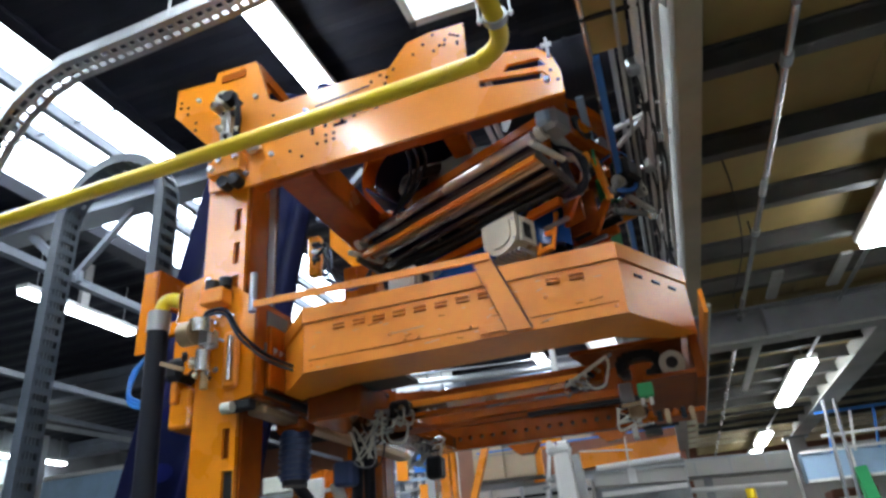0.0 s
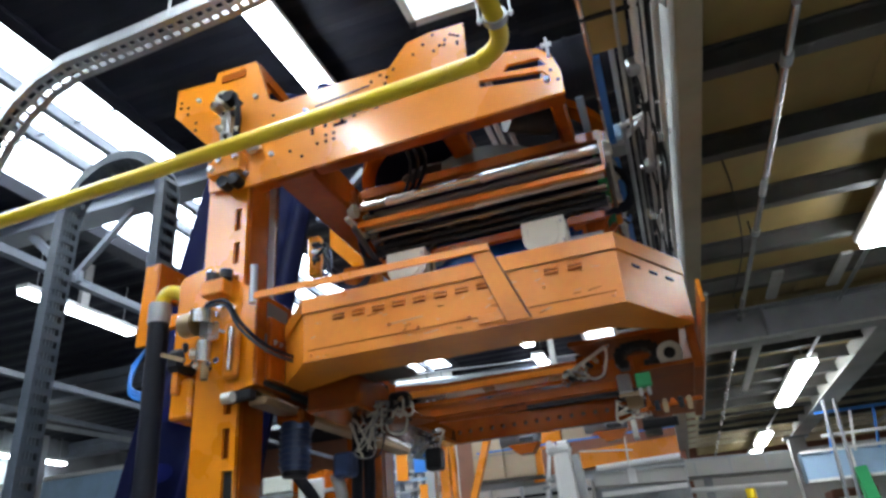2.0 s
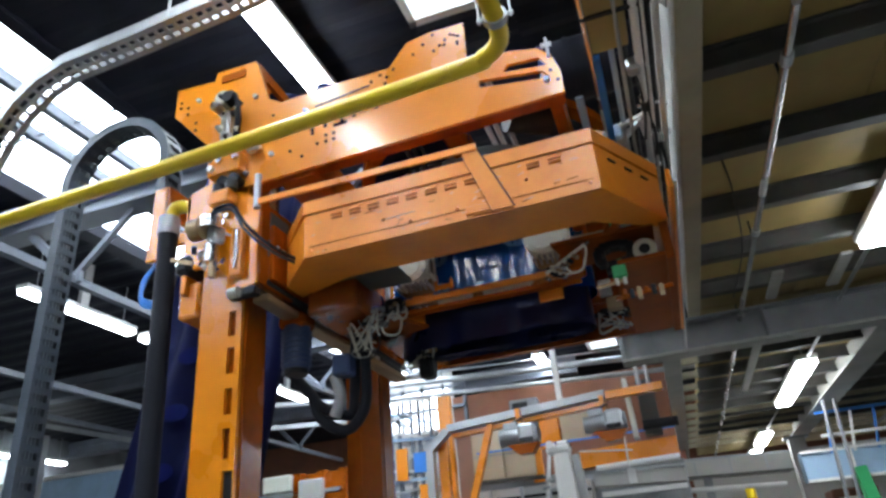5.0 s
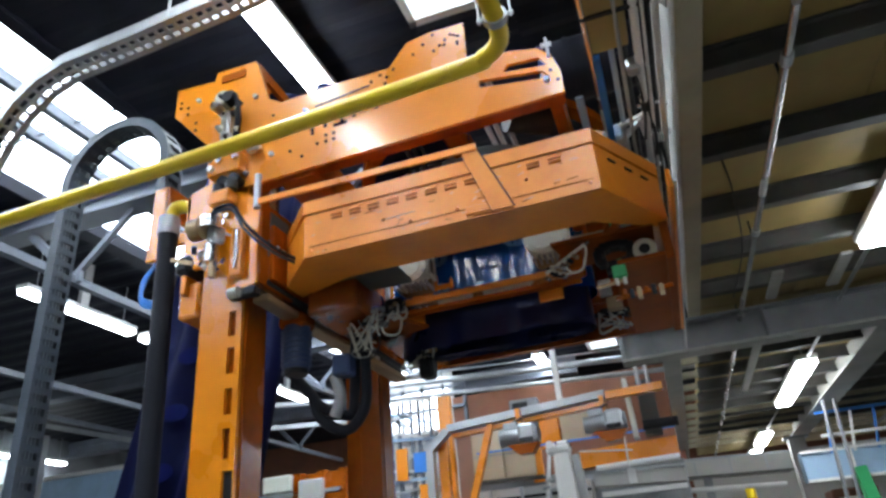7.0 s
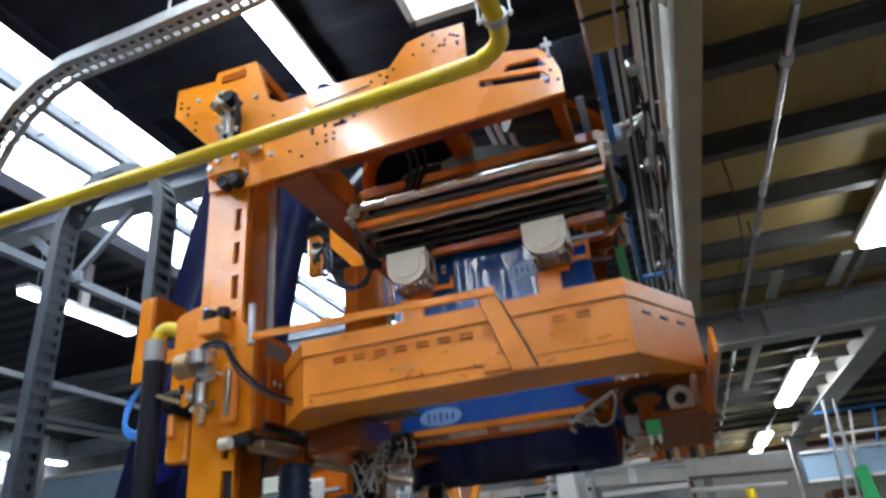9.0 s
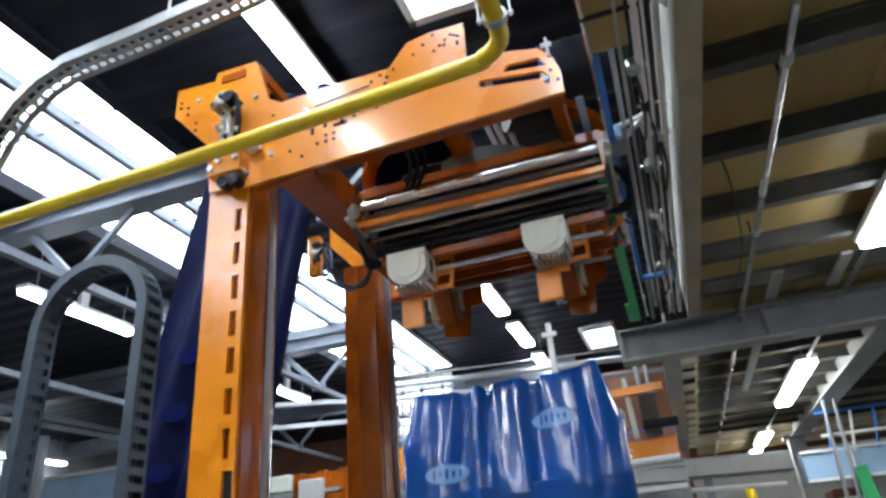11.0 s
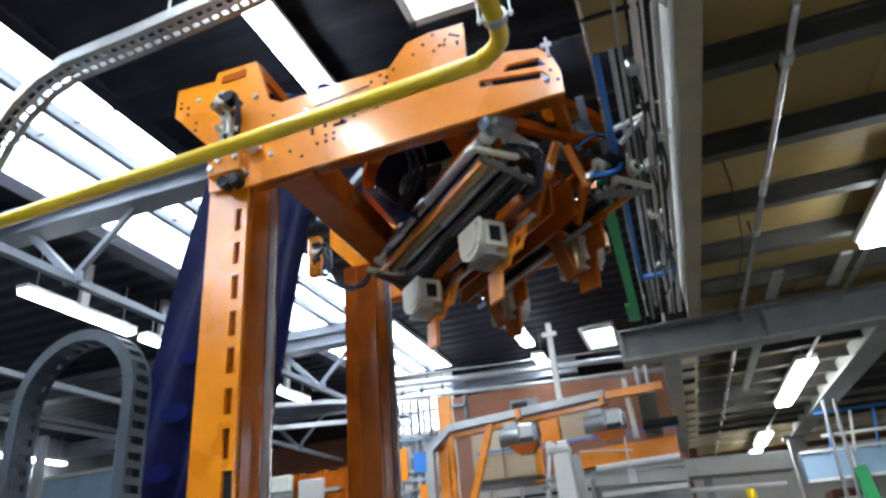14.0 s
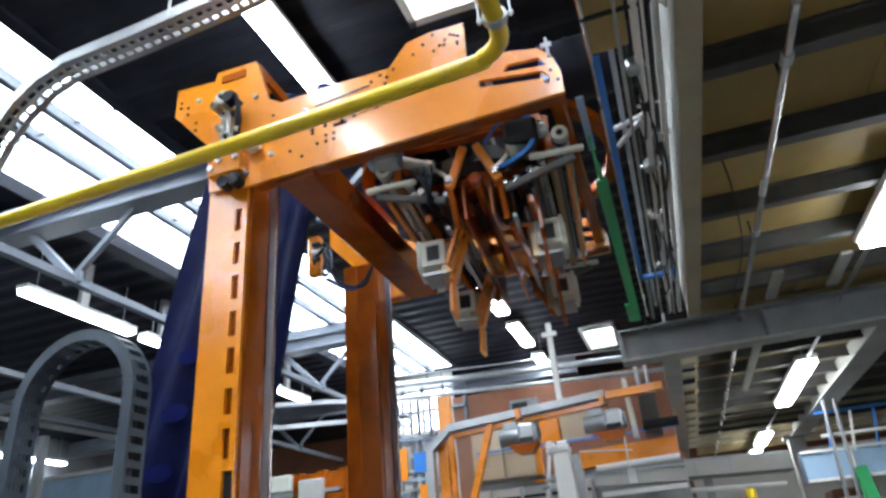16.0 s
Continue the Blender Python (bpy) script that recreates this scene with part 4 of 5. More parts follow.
for x0, x1, x2 in ((-0.82, -0.32, -0.62), (0.34, 0.88, 0.60)):
    part("film_plate", sheet(B(), [(AX + x0, 4.30), (AX + x1, 4.30), (AX + x1, 3.96), (AX + x2 + 0.16, 3.94), (AX + x2 + 0.12, 3.64), (AX + x2 - 0.12, 3.68), (AX + x2 - 0.12, 3.94), (AX + x0, 3.98)], [], AY + 0.44, AY + 0.47), SHADE_WORN, head, "brown orange film guide plate")
hbox("end_motor", 1.12, 1.30, -0.76, -0.54, 4.58, 4.76, GREYPAINT, 0.03, label="grey end motor")
hbox("end_motor_cap", 1.15, 1.27, -0.82, -0.76, 4.60, 4.74, PALEBLUE, 0.02)
part("drive_motor", rod(B(), hp(0.78, -0.12, 4.92), hp(1.16, -0.12, 4.92), 0.12, 20), DARK, head, smooth=True)
part("drive_hub", rod(B(), hp(1.16, -0.12, 4.92), hp(1.20, -0.12, 4.92), 0.07, 16), ORANGE, head, smooth=True)
part("drive_motor", rod(B(), hp(0.78, 0.28, 4.90), hp(1.12, 0.28, 4.90), 0.10, 18), GREYPAINT, head, smooth=True)
part("roller_cluster", rod(B(), hp(-0.9, 0.0, 4.46), hp(1.0, 0.0, 4.46), 0.05, 12), SHADE_WORN, head, smooth=True)
hbox("end_motor", 1.08, 1.26, 0.30, 0.56, 4.56, 4.76, DARK, 0.03)
for k in range(3):
    part("blue_hose", hose(B(), [hp(1.12, 0.12, 4.68), hp(1.20, 0.30, 4.80), hp(1.22, 0.52, 4.72 + 0.02 * k), hp(1.20, 0.52 - 0.02 * k, 4.52), hp(1.16, 0.30, 4.40 + 0.02 * k), hp(1.12, 0.15, 4.42)], 0.014, 6), BLUEP if k else RUBBER, head, smooth=True)
for k in range(4):
    part("cable", hose(B(), [hp(1.08, -0.5 + 0.05 * k, 4.6), hp(1.22, -0.45 + 0.05 * k, 4.48), hp(1.20, -0.35, 4.30 - 0.03 * k), hp(1.0, -0.32, 4.22)], 0.014, 5), RUBBER, head, smooth=True)
    part("cable", hose(B(), [hp(-1.0, -0.5 + 0.05 * k, 4.6), hp(-1.18, -0.5 + 0.05 * k, 4.46), hp(-1.16, -0.4, 4.28 - 0.03 * k), hp(-0.95, -0.35, 4.18)], 0.016, 5), RUBBER, head, smooth=True)

# ---- film ----
FX = -1.24


CREASES = ((-0.33, 0.05, 0.13), (-0.13, 0.035, 0.10), (0.25, 0.05, 0.14), (0.66, 0.04, 0.05), (-0.70, 0.05, 0.05))


def film_depth(x, v, w, d0, d1, top, seed):
    """Distance of the film from the tube's middle plane, x across and v down from its upper edge."""
    e = min(abs(x) / (w / 2), 1)
    d = d0 + (d1 - d0) * (v ** 0.6 if top else v)
    soft = 1 - e ** 4
    fold = noise.noise((x * 3.2 + seed, 0.3 * v, 2.0)) * 0.05 + noise.noise((x * 9 + seed, 1.2 * v, 5.0)) * 0.013 + noise.noise((x * 4, 5 * v + seed, 9.0)) * 0.006
    for xc, wide, deep in CREASES:
        away = (x - xc - 0.10 * xc * v) / (wide * (1 + 0.8 * v))
        fold -= deep * (1.0 if top else 0.3) * math.exp(-away * away) * (1 - 0.6 * v if top else 0.5)
    return max(d / 2 * (1 - e ** 6) ** 0.5 + fold * soft, 0.012 * soft)


def film_width(w, v, top):
    return w * (0.86 + 0.14 * min(1, v / 0.5)) if top else w


def film_tube(w, d0, d1, h, top=False, seed=0):
    """A creased tube of film, w wide, d0 deep above and d1 below; welded shut where top is set."""
    bm, n, m, rows = B(), 96, 26, []
    us = [-1 + 2 * k / n for k in range(n + 1)]
    line = [math.copysign(1 - (1 - abs(u)) ** 1.5, u) for u in us]
    for j in range(m + 1):
        v = j / m
        ww = film_width(w, v, top)
        row = []
        for side, xs in ((-1, line), (1, line[-2:0:-1])):
            for q in xs:
                x = q * ww / 2
                z = h * (1 - v)
                if top:
                    dip = sum(0.5 * deep * math.exp(-((x - xc) / wide) ** 2) for xc, wide, deep in CREASES[:3])
                    z += (0.06 * max(q, 0) ** 3 - dip + 0.03 * noise.noise((x * 3, 7.0, 1.0))) * (1 - v) ** 3
                row.append(bm.verts.new((FX + x, AY - 0.05 + side * film_depth(x, v, ww, d0, d1, top, seed + side), 3.95 + z)))
        rows.append(row)
    for a, b in zip(rows, rows[1:]):
        for k in range(len(a)):
            bm.faces.new((a[k], a[(k + 1) % len(a)], b[(k + 1) % len(b)], b[k]))
    if top:
        for k in range(1, n // 2 * 2):
            a, b = rows[0][k], rows[0][k + 1]
            c, d = rows[0][-k % len(rows[0])], rows[0][(-k - 1) % len(rows[0])]
            if k < n - 1:
                bm.faces.new((a, b, d, c))
        bm.faces.new((rows[0][0], rows[0][1], rows[0][-1]))
        bm.faces.new((rows[0][n], rows[0][n + 1], rows[0][n - 1]))
    bmesh.ops.recalc_face_normals(bm, faces=bm.faces[:])
    return bm


def film_patch(outline, w, d0, d1, h, top, seed, lift):
    """A flat print laid on the film's front: outline(u, r) gives its points, r from its middle to its rim."""
    bm, rings = B(), []
    for i in range(5):
        ring_row = []
        for k in range(24):
            x, z = outline(2 * math.pi * k / 24, max(i, 0.02) / 4)
            v = 1 - z / h
            ring_row.append(bm.verts.new((FX + x, AY - 0.05 - film_depth(x, v, film_width(w, v, top), d0, d1, top, seed - 1) - lift, 3.95 + z)))
        rings.append(ring_row)
    for a, b in zip(rings, rings[1:]):
        for k in range(24):
            bm.faces.new((a[k], a[(k + 1) % 24], b[(k + 1) % 24], b[k]))
    bmesh.ops.recalc_face_normals(bm, faces=bm.faces[:])
    return bm


def emblem(bm, x, z, rx, rz, y):
    pts = [(x + rx * math.cos(2 * math.pi * k / 20), z + rz * math.sin(2 * math.pi * k / 20)) for k in range(20)]
    return sheet(bm, pts, [], y - 0.002, y + 0.002)


hood = []
for k, (off, d0, d1, top) in enumerate(((1.94, 0.10, 0.53, True), (1.10, 0.52, 0.52, False), (0.30, 0.52, 0.53, False), (0.0, 0.38, 0.44, False))):
    piece = thing("film_hood_top" if top else "film_tube_section", FX, AY, 3.95, "glossy dark blue stretch film hood with pale oval prints" if top else "glossy dark blue stretch film tube with oval prints", "film")
    part("film", film_tube(1.84 if off else 1.70, d0, d1, 0.9, top, 5.0), FILM if off else SHADE_FILM, piece, smooth=True)
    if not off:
        tagged(piece, "gathered end of the blue film tube with shade in its colour")
        part("hem", film_tube(1.715, 0.40, 0.455, 0.05, False, 15.0), SHADE_FILM, piece, smooth=True)
        hood.append((piece, off))
        continue
    for x, z in ((0.40, 0.52), (-0.48, 0.20)):
        shape = (1.84, d0, d1, 0.9, top, 5.0)
        part("oval_print", film_patch(lambda a, r: (x + 0.18 * r * math.cos(a), z + 0.075 * r * math.sin(a)), *shape, 0.006), PRINT, piece)
        for i in range(5):
            cx, tall = x - 0.10 + 0.05 * i, (0.045, 0.03, 0.045, 0.03, 0.03)[i]
            part("print_bar", film_patch(lambda a, r: (cx + 0.011 * r * math.cos(a), z + tall * r * math.sin(a)), *shape, 0.010), FILM, piece)
    hood.append((piece, off))


def web():
    bm, n, m, f, b = B(), 40, 14, [], []
    for j in range(m + 1):
        z = FLOOR + (6.9 - FLOOR) * j / m
        xl, xr = -4.53 - 0.237 * (5.96 - z), -3.17 - 0.2 * (5.15 - z)
        row, back = [], []
        for k in range(n + 1):
            u = k / n
            y = 5.6 + 0.06 * math.sin(19 * u + 0.5 * math.sin(z)) + 0.05 * noise.noise((9 * u, 0.4 * z, 0))
            row.append(bm.verts.new((xl + (xr - xl) * u, y, z)))
            back.append(bm.verts.new((xl + (xr - xl) * u, y + 0.05, z)))
        f.append(row)
        b.append(back)
    for j in range(m):
        for k in range(n):
            bm.faces.new((f[j][k], f[j][k + 1], f[j + 1][k + 1], f[j + 1][k]))
            bm.faces.new((b[j][k + 1], b[j][k], b[j + 1][k], b[j + 1][k + 1]))
        for k in (0, n):
            bm.faces.new((f[j][k], f[j + 1][k], b[j + 1][k], b[j][k]))
    bmesh.ops.recalc_face_normals(bm, faces=bm.faces[:])
    return bm


webt = thing("film_web", -4.6, 5.6, FLOOR, "dark blue film web hanging in pleats behind the column", "film")
part("film", web(), NAVY, webt, smooth=True)
for x, z in ((-4.72, 2.72), (-4.60, 3.28), (-4.45, 3.85), (-4.9, 2.2)):
    part("oval_print", emblem(B(), x, z, 0.17, 0.09, 5.50), material("faint_oval_print", (0.004, 0.007, 0.062), 0.8, gloss=0.05), webt)

# ---- cable chain beside the column ----
CR, CXL, CXR, CY0, CY1 = 0.592, -5.185, -4.0, 4.30, 4.52
C_LOW, C_END = 1.2, 4.2
C_ARC = 4.98
C_LEN = (C_ARC - C_LOW) + math.pi * CR + (C_ARC - C_END)
chain = thing("cable_chain", CXL, 4.5, FLOOR, "grey plastic cable drag chain in a hanging loop", "cable chain")
part("chain_post", box(B(), CXL - 0.03, CXL + 0.03, CY1 + 0.02, CY1 + 0.08, FLOOR, 3.0), DULL, chain)
part("fixed_trough", box(B(), CXL - 0.10, CXL + 0.10, CY0 - 0.02, CY1 + 0.02, FLOOR, C_LOW, 0.01), GREYPAINT, chain)
N_LINK = 52
PITCH = C_LEN / N_LINK


def link_mesh():
    bm = B()
    w = 0.05
    out = [(-PITCH * 0.56, -w * 0.8), (-PITCH * 0.4, -w), (PITCH * 0.4, -w), (PITCH * 0.56, -w * 0.8), (PITCH * 0.56, w * 0.8), (PITCH * 0.4, w), (-PITCH * 0.4, w), (-PITCH * 0.56, w * 0.8)]
    for y0, y1 in ((0.0, 0.035), (CY1 - CY0 - 0.035, CY1 - CY0)):
        sheet(bm, out, [], y0, y1)
    for z in (-w + 0.008, w - 0.008):
        box(bm, -0.03, 0.03, 0.03, CY1 - CY0 - 0.03, z - 0.008, z + 0.008)
    for dy in (0.06, 0.10, 0.14):
        rod(bm, (-PITCH * 0.55, dy, -0.02 + 0.1 * (dy - 0.15)), (PITCH * 0.55, dy, -0.02 + 0.1 * (dy - 0.15)), 0.022, 6)
    bmesh.ops.scale(bm, vec=(S, S, S), verts=bm.verts)
    me = bpy.data.meshes.new("chain_link")
    bm.to_mesh(me)
    bm.free()
    me.materials.append(GREYPL)
    return me


LINK = link_mesh()
links = []
for k in range(N_LINK):
    ln = new("chain_link", LINK)
    ln.parent = chain
    links.append(ln)


def link_pose(k, dz):
    """Place and turn of a link, in the chain's space, for a lift of the carriage."""
    arc = C_ARC + dz / 2
    s = (k + 0.5) * PITCH
    rise = arc - C_LOW
    if s < rise:
        x, z, a = CXL, C_LOW + s, 90
    elif s < rise + math.pi * CR:
        b = (s - rise) / CR
        x, z, a = (CXL + CXR) / 2 - CR * math.cos(b), arc + CR * math.sin(b), 90 - math.degrees(b)
    else:
        x, z, a = CXR, arc - (s - rise - math.pi * CR), -90
    p = at(x + 0.023 * min(dz, 0) * min(1, max(0, (z - 0.5) / 2)), CY0, z) - ORIGIN[chain.name]
    return pose(p.x, p.y, p.z, 0, -a, 0)


# ---- pipes and trays overhead ----
pipe = thing("gas_pipe", -2.2, 2.66, 3.85, "yellow painted steel gas pipe with a bend", "pipe")
part("pipe_run", hose(B(), [(-6.8, 2.86, 3.90), (-3.79, 2.73, 3.9), (-2.2, 2.67, 3.9), (-0.66, 2.605, 3.9), (-0.47, 2.57, 3.9), (-0.375, 2.49, 3.9), (-0.355, 2.36, 3.9), (-0.36, 2.1, 3.9), (-0.42, 0.3, 3.9), (-0.45, -8, 3.9)], 0.045, 16), YELLOW, pipe, smooth=True)
part("weld_ring", rod(B(), (-0.67, 2.606, 3.9), (-0.655, 2.605, 3.9), 0.0475, 18), YELLOW, pipe, smooth=True)
part("clamp", ring(B(), 0, 0, -0.02, 0.02, 0.046, 0.058, seg=24), DULL, pipe)
cl = [o for o in pipe.children if o.name.startswith("clamp")][0]
cl.matrix_basis = Matrix.Translation(at(-0.353, 2.33, 3.9) - ORIGIN[pipe.name]) @ pose(0, 0, 0, 90, 0, 4) @ Matrix.Translation(ORIGIN[pipe.name] - at(0, 0, 0))
for dx in (-0.075, 0.075):
    part("clamp_rod", rod(B(), (-0.353 + dx, 2.33, 3.88), (-0.353 + dx, 2.33, 8.0), 0.006, 6), DULL, pipe)
part("clamp_lug", box(B(), -0.44, -0.265, 2.32, 2.34, 3.895, 3.905), DULL, pipe)


def cable_tray():
    """Perforated tray: two rims and a bottom of short rungs, bent down at one end."""
    tray = thing("cable_tray", -3.3, 3.2, 5.6, "galvanised perforated cable tray with a bend", "cable tray")
    mid = [(-1.2, 5.88), (-2.4, 5.74), (-3.3, 5.66), (-4.02, 5.62), (-4.30, 5.52), (-4.52, 5.34), (-4.68, 5.10), (-4.80, 4.80)]
    y0, y1 = 3.10, 3.31
    for (xa, za), (xb, zb) in zip(mid, mid[1:]):
        n = max(1, int(math.hypot(xb - xa, zb - za) / 0.085))
        for y in (y0, y1):
            part("rim", bar(B(), (xa, y, za + 0.04), (xb, y, zb + 0.04), 0.012, 0.10), DULL, tray)
            part("rim_lip", bar(B(), (xa, y + (0.02 if y == y0 else -0.02), za - 0.012), (xb, y + (0.02 if y == y0 else -0.02), zb - 0.012), 0.05, 0.01), DULL, tray)
        part("spine", bar(B(), (xa, 3.205, za - 0.012), (xb, 3.205, zb - 0.012), 0.035, 0.008), DULL, tray)
        for k in range(n):
            u = (k + 0.5) / n
            x, z = xa + (xb - xa) * u, za + (zb - za) * u
            part("rung", bar(B(), (x, y0 + 0.02, z - 0.012), (x, y1 - 0.02, z - 0.012), 0.032, 0.01), DULL, tray)
    part("cable", hose(B(), [(-1.2, 3.2, 5.92), (-2.4, 3.2, 5.78), (-3.3, 3.22, 5.70), (-4.1, 3.22, 5.65), (-4.55, 3.2, 5.36), (-4.8, 3.2, 4.85)], 0.035), RUBBER, tray, smooth=True)
    part("hanger", rod(B(), (-3.0, 3.1, 5.7), (-3.0, 3.1, 8.0), 0.012, 6), DULL, tray)
    part("hanger", rod(B(), (-1.3, 3.31, 5.86), (-1.3, 3.31, 8.0), 0.012, 6), DULL, tray)


cable_tray()

# ---- mezzanine ----
deck = thing("mezzanine_deck", 13, 10, 4.64, "tan boarded underside of a mezzanine floor", "mezzanine", kind="structure")
part("deck_slab", box(B(), 0.72, 26, -6, 26, 4.67, 4.84), TAN, deck)
BOARDS = [-6, -3.0, 0.0] + [2.85 + 1.12 * k for k in range(21)]


def board_mesh(w, d):
    bm = box(B(), 0.004, w - 0.004, 0.004, d - 0.004, 0, 0.028, 0.006)
    bmesh.ops.scale(bm, vec=(S, S, S), verts=bm.verts)
    me = bpy.data.meshes.new("board")
    bm.to_mesh(me)
    bm.free()
    me.materials.append(TAN)
    return me


for (ya, yb), shift in zip(zip(BOARDS, BOARDS[1:]), (0.0, 0.55, 0.2, 0.8) * 6):
    me = board_mesh(1.25, yb - ya)
    for k in range(9):
        bd = new("board", me)
        bd.parent = deck
        bd.location = at(0.72 + (1.25 * k + shift if k else 0), ya, 4.64) - ORIGIN[deck.name]
        if k == 0:
            bd.data = board_mesh(1.25 + shift, yb - ya)
edge = thing("edge_beam", 0.62, 2, 4.40, "pale painted steel edge beam of the mezzanine", "beam", kind="structure")
part("bottom_flange", box(B(), 0.54, 0.70, -6, 9.05, 4.40, 4.43, 0.005), EDGE, edge)
part("web", box(B(), 0.55, 0.58, -6, 9.05, 4.43, 5.0), BEAMGREY, edge)
part("top_flange", box(B(), 0.50, 0.72, -6, 9.05, 5.0, 5.03), WHITE, edge)
part("inner_flange", box(B(), 0.66, 0.70, -6, 9.05, 4.43, 4.78), BEAMGREY, edge)
for k in range(18):
    y = 0.61 + 1.12 * k
    if 9.0 < y < 10.2:
        continue
    j = thing("joist", 5, y, 4.42, "dark steel joist under the mezzanine", "joist", "mezzanine joists")
    zb = 4.44
    part("flange", box(B(), 0.7, 26, y - 0.06, y + 0.06, zb, zb + 0.025, 0.004), JOIST, j)
    part("web", box(B(), 0.7, 26, y - 0.02, y + 0.02, zb + 0.025, 4.615), JOIST, j)
    part("top_flange", box(B(), 0.7, 26, y - 0.06, y + 0.06, 4.615, 4.64), JOIST, j)
for k in range(12):
    y = 10.5 + 1.06 * k + 0.53
    j = thing("purlin", 5, y, 4.55, "narrow dark purlin under the mezzanine", "purlin", "mezzanine purlins")
    part("purlin_bar", box(B(), 0.4, 26, y - 0.04, y + 0.04, 4.52, 4.64, 0.005), EDGE, j)
cb = thing("cross_beam", 5, 9.6, 4.05, "deep grey steel cross beam under the mezzanine", "beam", kind="structure")
part("bottom_flange", box(B(), -0.42, 26, 9.42, 9.74, 4.05, 4.09, 0.005), BEAMGREY, cb)
part("web", box(B(), -0.42, 26, 9.56, 9.60, 4.09, 4.48), GREYPAINT, cb)
part("top_flange", box(B(), -0.42, 26, 9.42, 9.74, 4.48, 4.52, 0.005), GREYPAINT, cb)
for x in (-0.40, 0.02, 1.5, 3.0, 6.0):
    part("stiffener", box(B(), x, x + 0.03, 9.43, 9.73, 4.09, 4.48), GREYPAINT, cb)
inner = thing("inner_edge_beam", 0.28, 18, 4.1, "grey steel edge beam running away", "beam", kind="structure")
part("bottom_flange", box(B(), 0.12, 0.40, 9.76, 27, 4.36, 4.40, 0.005), BEAMGREY, inner)
part("web", box(B(), 0.24, 0.28, 9.76, 27, 4.40, 4.76), GREYPAINT, inner)
gird = thing("long_girder", 3.2, 14, 4.1, "grey steel girder running lengthwise under the mezzanine", "beam", kind="structure")
part("bottom_flange", box(B(), 2.98, 3.42, 9.76, 20.9, 4.18, 4.22, 0.005), BEAMGREY, gird)
part("web", box(B(), 3.18, 3.22, 9.76, 20.9, 4.22, 4.60), BEAMGREY, gird)
for x, y0, y1 in ((1.56, 8.0, 8.9), (1.56, 10.3, 14.5), (2.25, 7.8, 8.8), (5.4, 9.8, 22)):
    solid("strut_plate", box(B(), x - 0.06, x + 0.06, y0, y1, 4.40, 4.44), BEAMGREY, "pale steel strut under the joists", "strut", group="struts")
post = thing("support_post", 3.1, 20.5, FLOOR, "cream painted square support post", "post")
part("shaft", box(B(), 2.90, 3.32, 20.4, 20.7, FLOOR, 4.16, 0.02), PALEWALL, post)
part("head_plate", box(B(), 2.8, 3.42, 20.3, 20.8, 4.14, 4.18), GREYPAINT, post)
con = thing("conduit_pipe", 1.22, 12, 4.25, "bright steel conduit pipe with couplings", "pipe")
part("pipe", rod(B(), (1.22, -5, 4.40), (1.21, 24, 4.40), 0.030, 12), STEEL, con, smooth=True)
for y in (1.2, 3.9, 6.6, 9.3, 11.9, 14.6, 17.3, 20):
    part("coupling", rod(B(), (1.22, y, 4.40), (1.22, y + 0.10, 4.40), 0.040, 12), DULL, con, smooth=True)
    part("hanger", bar(B(), (1.22, y + 0.3, 4.43), (1.22, y + 0.3, 4.64), 0.02, 0.02), DARK, con)
wire = thing("hanging_wire", 0.95, 5.6, 4.0, "thin dark wire hanging from the joists", "cable")
part("wire", hose(B(), [(0.86, 5.1, 4.45), (0.95, 5.6, 4.38), (1.08, 6.8, 4.32), (1.1, 8.6, 4.42)], 0.008, 5), DARK, wire, smooth=True)
lp = thing("lamp_conduit", 2.45, 14, 4.6, "grey conduit feeding the lamps", "pipe")
part("pipe", rod(B(), (2.45, 0, 4.42), (2.45, 26, 4.42), 0.022, 8), DULL, lp, smooth=True)

# ---- services between machine and mezzanine ----
gb = thing("green_girder", -0.12, 7, 4.55, "green painted steel girder", "beam")
part("flange", box(B(), -0.150, -0.045, 5.3, 9.42, 4.60, 4.63), GREEN, gb)
part("web", box(B(), -0.11, -0.08, 5.3, 9.42, 4.63, 4.80), GREEN, gb)
# Pale blue strip painting the white highlight on the girder's near end.
part("highlight_strip", box(B(), -0.143, -0.083, 4.45, 5.25, 4.90, 4.92), PALEBLUE, gb)
part("end_tie", box(B(), -0.12, -0.10, 5.0, 5.4, 4.62, 4.91), GREEN, gb)
part("foot", box(B(), -0.21, -0.15, 8.7, 9.4, 4.60, 4.64), GREEN, gb)
bp = thing("blue_frame", 0.1, 6, 4.5, "blue painted pipe frame along the mezzanine", "frame")
part("long_rail", box(B(), 0.04, 0.09, 3.70, 7.9, 4.60, 4.65), BLUEP, bp)
part("end_rail", box(B(), 0.04, 0.50, 7.8, 7.9, 4.60, 4.64), BLUEP, bp)
part("long_rail", box(B(), 0.10, 0.14, 7.9, 9.4, 4.58, 4.62), DULL, bp)
for k, (x, z, r, mat) in enumerate(((0.33, 4.62, 0.028, WHITE), (0.17, 4.74, 0.02, DULL), (0.42, 4.72, 0.03, DARK), (0.26, 4.86, 0.03, DARK), (0.46, 4.60, 0.022, WHITE), (0.03, 4.62, 0.018, STEEL), (0.22, 4.61, 0.014, BEAMGREY), (0.38, 4.58, 0.012, WHITE))):
    pr = solid("service_pipe", rod(B(), (x, 0.5 if k else -4, z), (x + 0.02, 9.3, z), r, 10), mat, "thin steel service pipe along the mezzanine edge" if mat is not DARK else "black cable bundle along the mezzanine edge", "pipe", group="service pipes", smooth=True)
